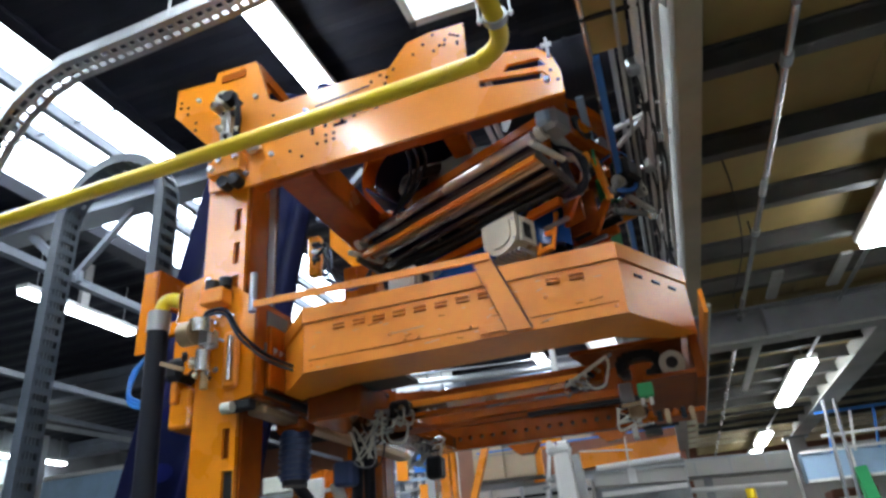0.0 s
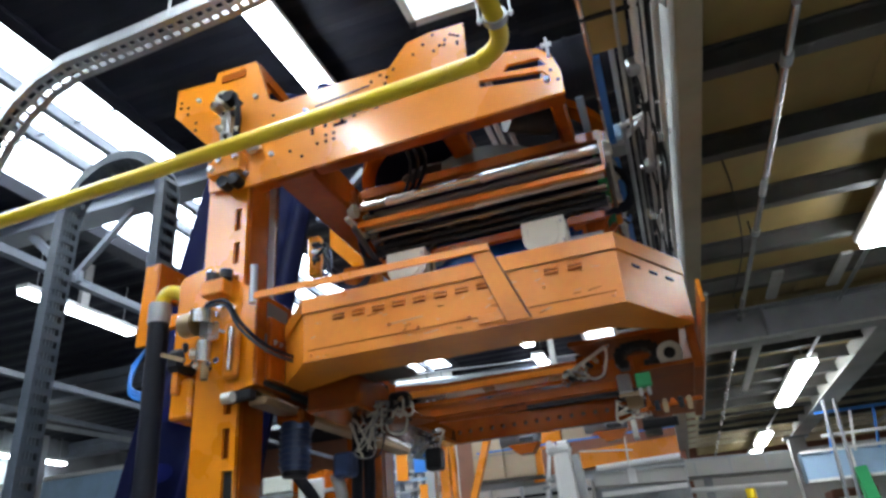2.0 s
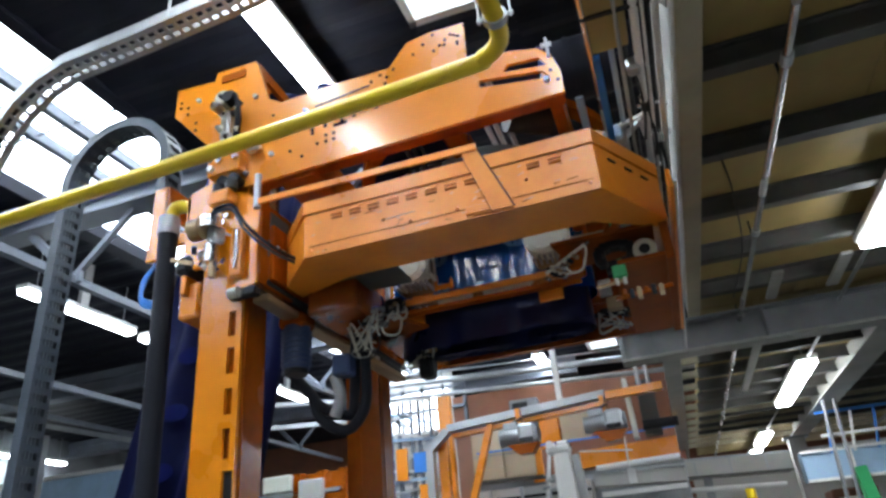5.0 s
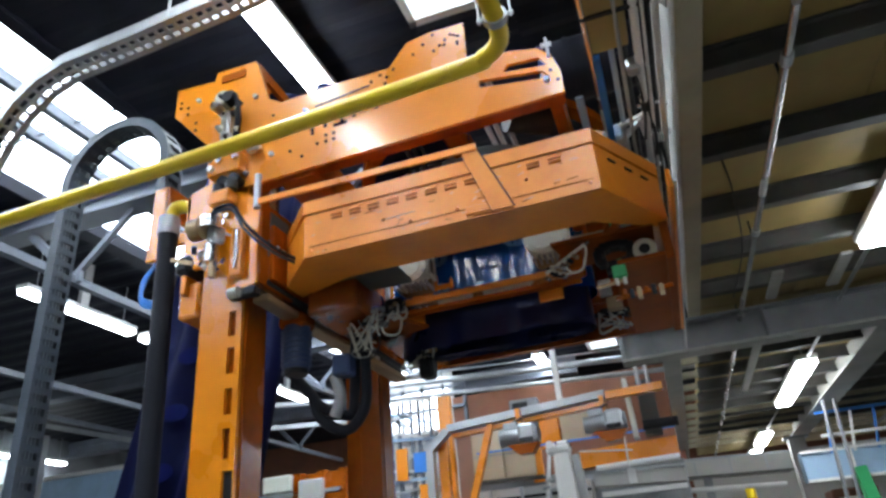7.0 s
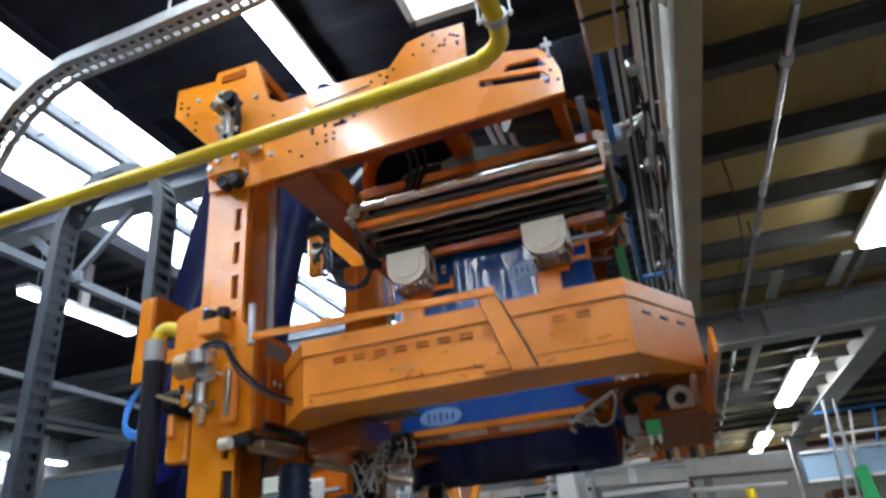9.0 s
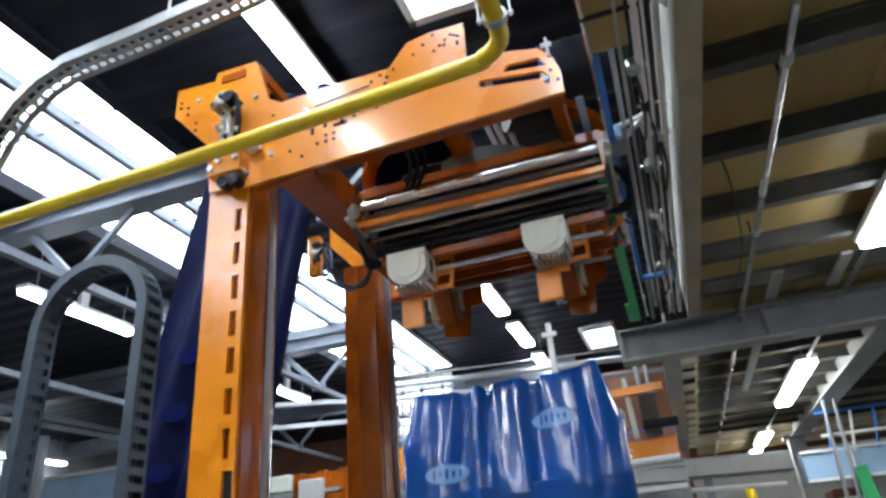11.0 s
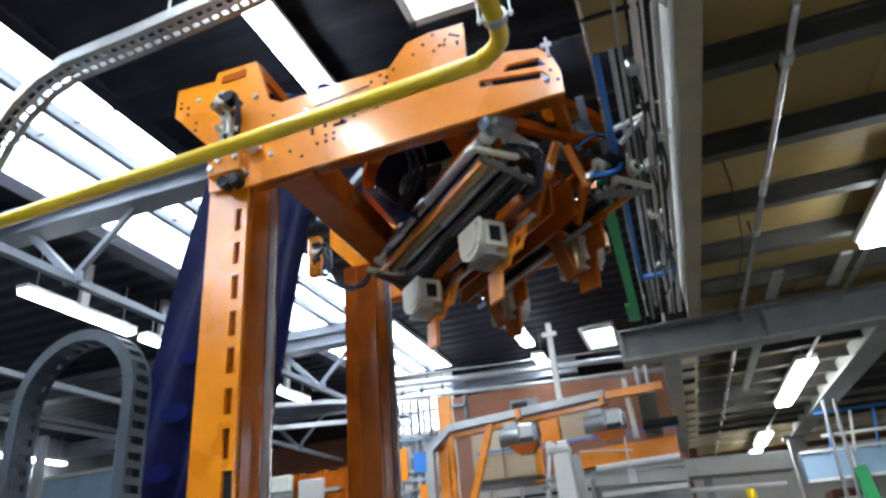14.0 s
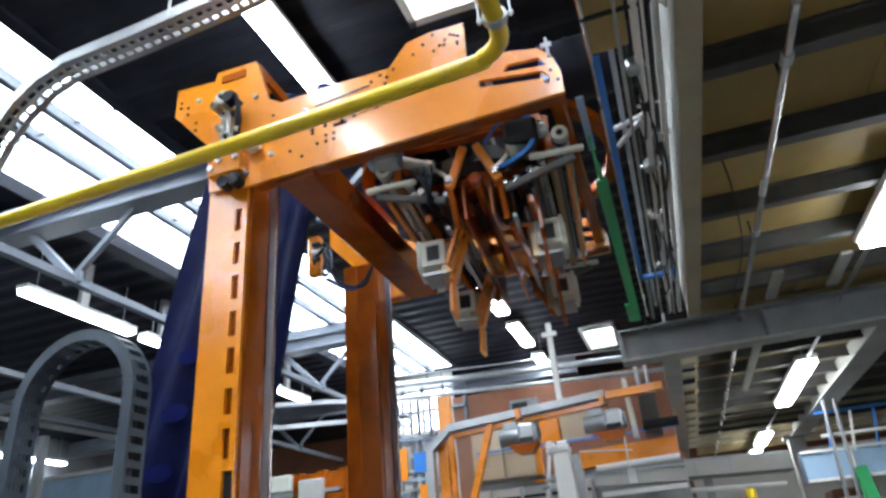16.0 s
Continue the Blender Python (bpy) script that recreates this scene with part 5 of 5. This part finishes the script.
for k in range(11):
    y = 3.9 + 0.46 * k
    v = thing("pipe_fitting", 0.34, y, 4.55, "small steel pipe fitting with a valve", "fitting", "pipe fittings")
    x = 0.30 + 0.16 * ((k * 7) % 5) / 5
    part("body", box(B(), x - 0.05, x + 0.05, y - 0.06, y + 0.06, 4.58, 4.68, 0.02), (DULL, DARK, STEEL)[k % 3], v)
    part("nut", rod(B(), (x - 0.08, y, 4.63), (x + 0.09, y, 4.63), 0.028, 6), STEEL, v)
    part("tail", hose(B(), [(x, y, 4.6), (x + 0.03, y + 0.4, 4.56), (x + 0.02, y + 0.9, 4.60)], 0.012, 5), DARK, v, smooth=True)
fr = thing("white_bracket_frame", 0.2, 4.8, 4.7, "white steel bracket frame on the mezzanine edge", "bracket")
for a, b in (((0.05, 4.75, 4.72), (0.52, 4.55, 4.72)), ((0.10, 5.0, 4.72), (0.30, 4.7, 4.72)), ((0.30, 4.7, 4.72), (0.36, 5.1, 4.72)), ((0.50, 3.4, 4.7), (0.66, 3.6, 4.7)), ((0.44, 2.95, 4.72), (0.52, 3.35, 4.72))):
    part("bar", bar(B(), a, b, 0.035, 0.03), WHITE, fr)
duct = thing("tan_duct_box", 0.15, 2.5, 4.6, "tan sheet metal duct box above the pipes", "duct")
part("casing", box(B(), 0.03, 0.29, 0.5, 3.66, 4.62, 5.0, 0.01), TAN, duct)
part("strap", box(B(), 0.02, 0.50, 3.28, 3.31, 4.60, 4.615), DARK, duct)
dd = thing("round_duct", 0.0, 6, 5.9, "dark grey round air duct under the roof", "duct")
part("duct", rod(B(), (-0.5, 6.2, 6.6), (3.0, 6.2, 6.6), 0.36, 24), ROOF, dd, smooth=True)
for x in (-0.2, 0.3, 0.8):
    part("duct_band", rod(B(), (x, 6.2, 6.6), (x + 0.05, 6.2, 6.6), 0.375, 24), ROOF, dd, smooth=True)
part("drop_rod", rod(B(), (0.1, 6.2, 6.9), (0.1, 6.2, 8.0), 0.015, 6), DULL, dd)

# ---- far end of the hall ----
for z, y, r in ((7.0, 20.0, 0.10), (6.55, 20.0, 0.07), (6.9, 18.6, 0.03)):
    p = thing("roof_pipe", -3.5, y, z, "pale lagged pipe across the hall", "pipe", "roof pipes")
    part("pipe", rod(B(), (-9, y, z + 0.35), (1.5, y, z - 0.2), r, 10), DULL, p, smooth=True)
    for x in (-6.5, -3.0, 0):
        part("hanger", rod(B(), (x, y, z), (x, y, 8), 0.015, 6), DARK, p)
mast = thing("lamp_mast", -2.05, 14.2, 4.6, "white steel mast above the conveyor", "mast")
part("mast_bar", box(B(), -2.10, -1.98, 14.1, 14.2, 4.60, 6.42, 0.01), WHITE, mast)
part("mast_clip", box(B(), -2.20, -1.88, 14.05, 14.1, 6.1, 6.2), WHITE, mast)
conv = thing("overhead_conveyor", -3, 14, FLOOR, "orange and grey overhead conveyor frame", "conveyor")
part("top_rail", bar(B(), (-4.50, 14, 4.44), (-1.1, 14, 4.66), 0.25, 0.16, 0.01), DULL, conv)
part("lower_rail", bar(B(), (-4.40, 14.1, 4.30), (-1.1, 14.1, 4.50), 0.2, 0.10, 0.01), ORANGE, conv)
part("orange_rail", bar(B(), (-1.1, 14, 4.62), (0.05, 14, 4.66), 0.2, 0.16, 0.01), ORANGE, conv)
part("bent_leg", bar(B(), (-4.52, 14, 4.40), (-4.95, 14, 4.05), 0.22, 0.16), DULL, conv)
part("leg", bar(B(), (-4.93, 14, 4.1), (-4.98, 14, FLOOR), 0.16, 0.2), DULL, conv)
part("leg", box(B(), -4.80, -4.60, 14.1, 14.3, FLOOR, 4.3), ORANGE, conv)
part("leg", box(B(), -5.02, -4.72, 14.9, 15.1, FLOOR, 5.4), ORANGE, conv)
part("brace", bar(B(), (-3.55, 14, 4.44), (-4.20, 14, 2.6), 0.12, 0.14), ORANGE, conv)
part("brace", bar(B(), (-4.20, 14, 2.6), (-4.70, 14, FLOOR), 0.12, 0.14), ORANGE, conv)
for x, z in ((-2.95, 3.98), (-1.22, 4.0)):
    mt = thing("conveyor_motor", x, 13.8, z - 0.3, "grey geared drive motor hung on an orange bracket", "motor", "conveyor motors")
    part("motor_barrel", rod(B(), (x - 0.36, 13.7, z + 0.04), (x + 0.1, 13.7, z + 0.06), 0.15, 18), DULL, mt, smooth=True)
    for k in range(7):
        part("cooling_fin", rod(B(), (x - 0.34 + 0.05 * k, 13.7, z + 0.04), (x - 0.32 + 0.05 * k, 13.7, z + 0.04), 0.175, 16), GREYPAINT, mt)
    part("gearbox", box(B(), x + 0.05, x + 0.42, 13.5, 13.9, z - 0.12, z + 0.27, 0.06), DULL, mt)
    part("gear_flange", rod(B(), (x + 0.36, 13.7, z + 0.05), (x + 0.46, 13.7, z + 0.05), 0.17, 16), GREYPAINT, mt, smooth=True)
    part("cable_gland", rod(B(), (x - 0.1, 13.65, z + 0.30), (x + 0.16, 13.65, z + 0.40), 0.03, 8), DARK, mt, smooth=True)
    part("terminal_box", box(B(), x - 0.25, x + 0.05, 13.6, 13.8, z + 0.18, z + 0.33, 0.02), DULL, mt)
    part("bracket", sheet(B(), [(x - 0.2, z - 0.12), (x + 0.45, z - 0.12), (x + 0.3, z - 0.32), (x + 0.02, z - 0.32)], [], 13.55, 13.85), SHADE_WORN, mt)
    part("slot", box(B(), x + 0.08, x + 0.36, 13.48, 13.52, z - 0.10, z - 0.02), DARK, mt)
    part("hanger", box(B(), x, x + 0.1, 13.75, 14.05, z + 0.25, 4.6), ORANGE, mt)
pan = thing("orange_machine_housing", -1, 15.5, FLOOR, "orange and cream sheet metal machine housing", "machine")
part("orange_panel", sheet(B(), [(-2.0, 3.47), (0.1, 3.52), (0.1, 3.90), (-2.0, 3.84)], [], 15.5, 16.2), ORANGE, pan)
part("panel_seam", bar(B(), (-2.0, 15.48, 3.83), (-0.85, 15.48, 3.72), 0.03, 0.03), WHITE, pan)
part("orange_panel", box(B(), -3.08, -2.82, 15.46, 15.52, 3.3, 4.04, 0.02), ORANGE, pan)
part("orange_panel", box(B(), -2.80, -2.34, 15.46, 16.2, 3.98, 4.85, 0.02), ORANGE, pan)
part("cream_panel", box(B(), -4.42, -3.70, 15.4, 15.55, 3.46, 4.72, 0.02), BOARD, pan)
part("cream_panel", box(B(), -3.68, -2.98, 15.4, 15.55, 3.46, 4.60, 0.02), BOARD, pan)
part("cream_panel", box(B(), -2.30, -1.66, 15.4, 15.48, 4.10, 4.74, 0.01), BOARD, pan)
part("white_edge", rod(B(), (-1.66, 15.25, 3.40), (0.08, 15.25, 3.44), 0.07, 12), WHITE, pan, smooth=True)
part("blue_line", box(B(), -4.3, 0.1, 15.36, 15.38, 4.05, 4.09), BLUEP, pan)
part("seam", box(B(), -4.42, -2.98, 15.385, 15.398, 3.98, 4.0), GREYPAINT, pan)
part("back_wall", box(B(), -4.5, 0.15, 15.6, 16.2, FLOOR, 3.44, 0.02), GREYPAINT, pan)
part("ledge", bar(B(), (-4.3, 15.1, 3.40), (-2.75, 15.1, 3.36), 0.4, 0.05), JOIST, pan)
part("base_cabinet", box(B(), -4.4, -1.8, 15.0, 15.58, FLOOR, 3.2, 0.02), PALEWALL, pan)
part("dark_gap", box(B(), -4.4, -1.8, 14.97, 15.0, 2.96, 3.02), DARK, pan)
for x in (-4.0, -3.3, -2.7):
    part("cabinet_post", box(B(), x, x + 0.06, 14.9, 15.0, FLOOR, 3.2), DULL, pan)
part("cream_post", bar(B(), (-0.70, 14.6, 5.03), (-0.67, 14.6, 3.8), 0.1, 0.33, 0.01), CREAM, pan, "cream painted upright panel")
part("dark_post", box(B(), -0.50, -0.15, 14.9, 15.2, 3.9, 5.05, 0.01), JOIST, pan)
part("roller", rod(B(), (-0.5, 14.6, 4.05), (0.2, 14.6, 4.05), 0.1, 14), DARK, pan, smooth=True)
for x in (-0.42, -0.22):
    part("tube", rod(B(), (x, 14.8, 4.9), (x, 14.8, 5.5), 0.04, 8), WHITE, pan, smooth=True)
af = thing("white_frame_stand", -2, 13, FLOOR, "white steel A frame stand", "stand")
part("mast", bar(B(), (-1.99, 13, 3.5), (-1.78, 13, FLOOR), 0.3, 0.27, 0.02), WHITE, af)
part("mast_side", bar(B(), (-1.80, 13.1, 3.44), (-1.50, 13.1, FLOOR), 0.2, 0.16, 0.01), DULL, af)
part("stay", bar(B(), (-2.22, 12.95, 3.5), (-3.1, 12.95, FLOOR), 0.06, 0.06), WHITE, af)
part("stay", bar(B(), (-2.14, 13.05, 3.5), (-2.30, 13.05, FLOOR), 0.05, 0.05), WHITE, af)
part("head_block", box(B(), -2.26, -1.82, 12.84, 13.14, 3.48, 3.62, 0.03), WHITE, af)
part("head_block", box(B(), -2.06, -1.84, 12.86, 13.12, 3.60, 3.70, 0.03), WHITE, af)
part("head_pin", rod(B(), (-2.17, 12.80, 3.63), (-2.17, 13.1, 3.63), 0.08, 12), WHITE, af, smooth=True)
for x, z in ((-2.35, 3.02), (-2.42, 2.90), (-2.30, 2.86)):
    part("fitting", rod(B(), (x, 12.9, z), (x + 0.12, 12.94, z + 0.03), 0.035, 8), DULL, af, smooth=True)
dk = thing("grey_air_duct", -0.6, 14.5, 2.8, "pale grey rectangular duct with a lower rail", "duct")
part("duct", bar(B(), (-1.66, 14.7, 3.10), (0.12, 14.7, 3.00), 0.5, 0.27, 0.02), PALEWALL, dk)
part("duct_rim", bar(B(), (-1.66, 14.42, 3.235), (0.14, 14.42, 3.185), 0.06, 0.05), DULL, dk)
part("lower_rail", bar(B(), (-1.54, 14.45, 2.80), (0.1, 14.45, 2.80), 0.10, 0.09), WHITE, dk)
part("duct_clip", box(B(), -0.97, -0.82, 14.34, 14.40, 2.94, 3.22), WHITE, dk)
part("clip_rod", rod(B(), (-0.92, 14.36, 3.22), (-0.90, 14.36, 3.86), 0.018, 6), WHITE, dk)
part("duct_leg", box(B(), -0.7, -0.5, 14.6, 14.8, FLOOR, 2.9), GREYPAINT, dk)
for z, r in ((2.55, 0.05), (2.38, 0.03)):
    part("side_pipe", rod(B(), (-1.5, 14.5, z), (0.2, 14.5, z - 0.05), r, 8), DULL, dk, smooth=True)
solid("wall_panel", box(B(), -6.7, 0.3, 21.6, 21.8, FLOOR, 7.0), WALLM, "brown clad partition wall at the far end", "wall", "structure")
# Glowing panel added for the bright haze; no window stands here.
solid("haze_panel", box(B(), -9.3, -6.9, 21.7, 21.72, 6.0, 7.4), DAYLIGHT, "glowing panel added for the bright haze at the far end", "sky", "structure")
solid("wall_sheet", box(B(), -9.3, -6.7, 21.75, 21.85, FLOOR, 8.0), PALEWALL, "pale plastered wall behind the glowing panel", "wall", "structure")
# Made-up bars in front of the glowing panel.
wf = thing("window_5", -7.7, 21.5, 4.2, "blue grey bar grid added before the glowing panel", "window", kind="structure")
for x in (-9.3, -8.5, -7.75, -7.0, -6.25):
    part("bar", box(B(), x - 0.05, x + 0.05, 21.5, 21.6, 5.9, 7.5), TRUSS, wf)
for z in (5.95, 6.7, 7.4):
    part("bar", box(B(), -9.3, -6.2, 21.5, 21.6, z - 0.05, z + 0.05), TRUSS, wf)
vb = thing("wall_vent_box", -4.2, 21.4, 5.9, "grey ventilator box on the partition", "vent")
part("casing", box(B(), -4.7, -3.8, 21.2, 21.6, 5.7, 6.5, 0.02), GREYPAINT, vb)
part("grille", box(B(), -4.6, -4.1, 21.17, 21.2, 5.8, 6.4, 0.02), DARK, vb)
st = thing("stair_tower", -6.3, 17, FLOOR, "white and blue steel stair tower with railings", "stairs")
for x in (-7.1, -6.86, -6.5, -6.28, -5.95):
    part("post", box(B(), x - 0.04, x + 0.04, 17, 17.1, FLOOR, 6.0 - 0.2 * abs(x + 6.5)), TRUSS, st)
for k, (z, d) in enumerate(((6.0, 0.1), (5.75, 0.5), (5.5, -0.1), (5.25, 0.4), (4.98, 0.1), (4.5, 0.0), (4.2, 0.15), (3.9, 0.0), (3.55, -0.2))):
    part("rail", bar(B(), (-7.3, 16.95, z), (-5.85, 16.95, z - d), 0.06, 0.07), (WHITE, PALEBLUE, DULL)[k % 3], st)
part("landing", box(B(), -7.2, -5.8, 17.1, 18.5, 5.02, 5.14), WHITE, st)
part("landing", box(B(), -7.2, -5.8, 17.1, 18.5, 3.7, 3.8), WHITE, st)
part("stringer", bar(B(), (-7.1, 17.2, 3.8), (-5.9, 17.2, 5.0), 0.2, 0.14), DULL, st)
for k in range(6):
    part("tread", box(B(), -6.98 + 0.19 * k, -6.74 + 0.19 * k, 17.2, 18.0, 3.92 + 0.19 * k, 3.96 + 0.19 * k), DULL, st)
part("tarpaulin", box(B(), -6.42, -5.85, 16.84, 16.9, 4.05, 4.55), BLUEP, st)
part("orange_board", box(B(), -6.9, -6.6, 16.84, 16.9, 3.9, 4.7), ORANGE, st)
part("orange_board", box(B(), -6.3, -5.9, 16.84, 16.9, 3.4, 3.75), ORANGE, st)
part("white_panel", box(B(), -6.6, -5.7, 17.3, 17.4, 4.6, 4.95), WHITE, st)
part("dark_box", box(B(), -6.85, -6.55, 16.8, 16.95, 3.2, 3.6, 0.02), TRUSS, st)

# ---- left background ----
gate = thing("loading_door", -17.0, 16, FLOOR, "pale blue sectional loading door", "door")
for k in range(8):
    part("section", box(B(), -19.5, -14.5, 16, 16.1, FLOOR + 0.78 * k + 0.01, FLOOR + 0.78 * k + 0.77, 0.01), PALEBLUE, gate)
part("door_track", bar(B(), (-20, 15.9, 7.3), (-14.0, 15.9, 5.7), 0.2, 0.14), DULL, gate)
part("lintel", box(B(), -20, -14, 15.95, 16.15, 5.15, 5.25), WHITE, gate)
rk = thing("orange_rack", -8.7, 16, FLOOR, "orange and cream storage rack", "rack")
for x in (-9.3, -8.6, -8.0):
    part("upright", box(B(), x - 0.1, x + 0.1, 15.9, 16.2, FLOOR, 4.3), SHADE_WORN, rk)
part("board", box(B(), -9.3, -8.0, 15.95, 16.2, 3.3, 4.25), SHADE_WORN, rk)
part("cream_box", box(B(), -10.3, -9.5, 15.9, 16.4, 3.9, 4.3, 0.02), CREAM, rk)
part("shelf", box(B(), -10.4, -8.0, 15.9, 16.5, 3.75, 3.85), DULL, rk)
part("cream_box", box(B(), -9.2, -8.5, 15.8, 15.94, 3.4, 4.1, 0.02), PALEWALL, rk)
for a, b in (((-12.0, 14, 5.3), (-6.0, 14, 4.9)), ((-13, 15, 6.3), (-6.5, 15, 5.6))):
    rail_bm = bar(B(), a, b, 0.08, 0.1)
    bar(rail_bm, ((a[0] + b[0]) / 2, a[1], (a[2] + b[2]) / 2), ((a[0] + b[0]) / 2, a[1], 8.02), 0.04, 0.04)
    solid("wall_rail", rail_bm, DULL, "thin grey steel rail in the far hall", "rail", group="far rails")
solid("orange_post", box(B(), -6.15, -5.95, 4.4, 4.6, FLOOR, 3.15), ORANGE, "orange painted guard post", "post")

# ---- right background, under the mezzanine ----
bd = thing("pale_bridge_beam", 5, 16.5, 2.9, "pale blue grey bridge beam with a railing", "bridge")
part("beam", box(B(), 2.5, 14, 16.5, 17.0, 2.75, 3.36, 0.02), PALEBLUE, bd)
part("beam_rib", box(B(), 2.5, 14, 16.44, 16.5, 3.30, 3.36), WHITE, bd)
part("beam_rib", box(B(), 2.5, 14, 16.44, 16.5, 2.72, 2.78), WHITE, bd)
for x in (3.4, 4.6, 5.8):
    part("beam_rib", box(B(), x, x + 0.06, 16.42, 16.5, 2.78, 3.30), WHITE, bd)
for k in range(10):
    x = 3.1 + 0.45 * k
    part("baluster", bar(B(), (x, 16.5, 3.25), (x + 0.15, 16.5, 4.1), 0.05, 0.05), WHITE if k % 2 else BLUEP, bd)
part("handrail", bar(B(), (3.0, 16.5, 3.62), (14, 16.5, 3.62), 0.06, 0.06), WHITE, bd)
part("handrail", bar(B(), (3.0, 16.5, 4.1), (14, 16.5, 4.1), 0.06, 0.06), BLUEP, bd)
part("beam_support", box(B(), 9, 9.4, 16.5, 17, FLOOR, 2.75), GREYPAINT, bd)
for a, b in (((2.95, 15, 4.1), (2.62, 15, FLOOR)), ((3.15, 15, 4.1), (2.85, 15, FLOOR))):
    solid("drop_pipe", rod(B(), a, b, 0.035, 10), GREYPAINT, "grey steel pipe dropping from the girder", "pipe", group="drop pipes", smooth=True)
solid("green_post", bar(B(), (3.30, 15.5, 2.85), (3.70, 15.5, FLOOR), 0.22, 0.22), GREEN, "green painted steel post", "post")
solid("yellow_drum", rod(B(), (1.30, 16, FLOOR), (1.30, 16, 2.72), 0.10, 14), YELLOW, "yellow painted upright steel pipe", "pipe", smooth=True)
solid("far_wall_panel", box(B(), 0.4, 26, 27, 27.2, FLOOR, 4.6), PALEWALL, "pale far wall under the mezzanine", "wall", "structure")
gd = thing("far_grey_duct", 1, 18.3, 2.8, "pale grey sheet metal duct in the far hall", "duct")
part("casing", bar(B(), (-0.2, 18.3, 3.47), (2.5, 18.3, 3.37), 0.6, 0.44, 0.02), PALEWALL, gd)
part("rim", bar(B(), (-0.2, 17.97, 3.67), (2.5, 17.97, 3.57), 0.05, 0.05), DULL, gd)
part("rim", bar(B(), (-0.2, 17.97, 3.26), (2.5, 17.97, 3.16), 0.05, 0.05), JOIST, gd)
for x in (0.35, 1.15, 1.95):
    part("seam", box(B(), x, x + 0.04, 17.97, 18.0, 3.2, 3.6), DULL, gd)
part("lower_pipe", rod(B(), (0.0, 18.2, 2.98), (2.3, 18.2, 2.88), 0.06, 10), WHITE, gd, smooth=True)
part("leg", box(B(), 0.5, 0.7, 18.2, 18.4, FLOOR, 3.25), GREYPAINT, gd)
for k in range(5):
    x = 1.0 + 1.4 * k
    mc = thing("far_machine", x, 19, FLOOR, "dark machine cabinets in the far hall", "machine", "far machines")
    part("cabinet", box(B(), x - 0.5, x + 0.5, 19, 20, FLOOR, 2.3 + 0.2 * (k % 3), 0.03), (GREYPAINT, JOIST, WALLM)[k % 3], mc)
    part("lid", box(B(), x - 0.4, x + 0.4, 18.9, 19.0, 1.6, 2.1 + 0.2 * (k % 3), 0.02), (PALEBLUE, WHITE, CREAM)[k % 3], mc)


def travel(t):
    """Lift of the carriage above its first height."""
    rows = ((0, 0), (1.7, 0), (2, 0.068), (2.5, 0.28), (3, 0.506), (3.5, 0.716), (4, 0.850), (4.3, 0.857), (7.5, 0.857), (8, 0.697), (8.5, 0.287), (9, -0.243),
            (9.2, -0.446), (10.2, -1.45), (11.3, -2.50), (11.6, -2.80), (12, -3.20), (12.5, -3.50), (13.2, -3.62), (14, -3.64), (16, -3.64))
    for (a, u), (b, v) in zip(rows, rows[1:]):
        if a <= t <= b:
            return u + (v - u) * (t - a) / (b - a)
    return rows[-1][1]


def film_end(t):
    """Height of the film's open lower end."""
    rows = ((0, 3.95), (1.7, 3.95), (2.5, 3.74), (3.5, 3.36), (7.5, 3.36))
    for (a, u), (b, v) in zip(rows, rows[1:]):
        if a <= t <= b:
            return u + (v - u) * (t - a) / (b - a)
    return 3.36 - 0.11 * min(1, max(0, (t - 9.0) / 2)) + travel(t) - 0.857


TURN = [(0, -27), (0.5, -16.5), (1.0, -6.5), (1.4, -0.7), (1.6, 0), (11.5, 0), (11.75, -2.5), (12, -7), (12.5, -16), (13, -25.5), (13.5, -35), (14, -45), (14.5, -54.5),
        (15, -64.5), (15.5, -75), (16, -85.5)]


def motions():
    ts = [0, 1.7, 2, 2.25, 2.5, 2.75, 3, 3.25, 3.5, 3.75, 4, 4.3, 6, 7.5, 7.75, 8, 8.25, 8.5, 8.75, 9, 9.2, 9.5, 9.75, 10, 10.25, 10.5, 10.75, 11, 11.3, 11.6, 12, 12.25, 12.5, 12.8, 13.2, 14, 16]
    o = ORIGIN[carriage.name]
    walk(carriage, [(t, pose(o.x, o.y, o.z + S * travel(t))) for t in ts])
    h = ORIGIN[head.name]
    walk(head, [(t, pose(h.x, h.y, h.z, 0, 0, a)) for t, a in TURN])
    for piece, off in hood:
        p = ORIGIN[piece.name]
        early = [(t, pose(p.x, p.y, p.z, 0, 0, a)) for t, a in TURN if t <= 1.4]
        walk(piece, early + [(t, pose(p.x, p.y, p.z + S * (min(3.95, film_end(t) + off) - 3.95))) for t in ts if t > 1.4])
    for piece, k in straps:
        walk(piece, [(t, pose(0, 0, S * (min(4.40, 3.30 + travel(t) + (STRAP - 0.04) * k) - 4.40))) for t in ts])
    for k, ln in enumerate(links):
        walk(ln, [(t, link_pose(k, travel(t))) for t in ts])


motions()
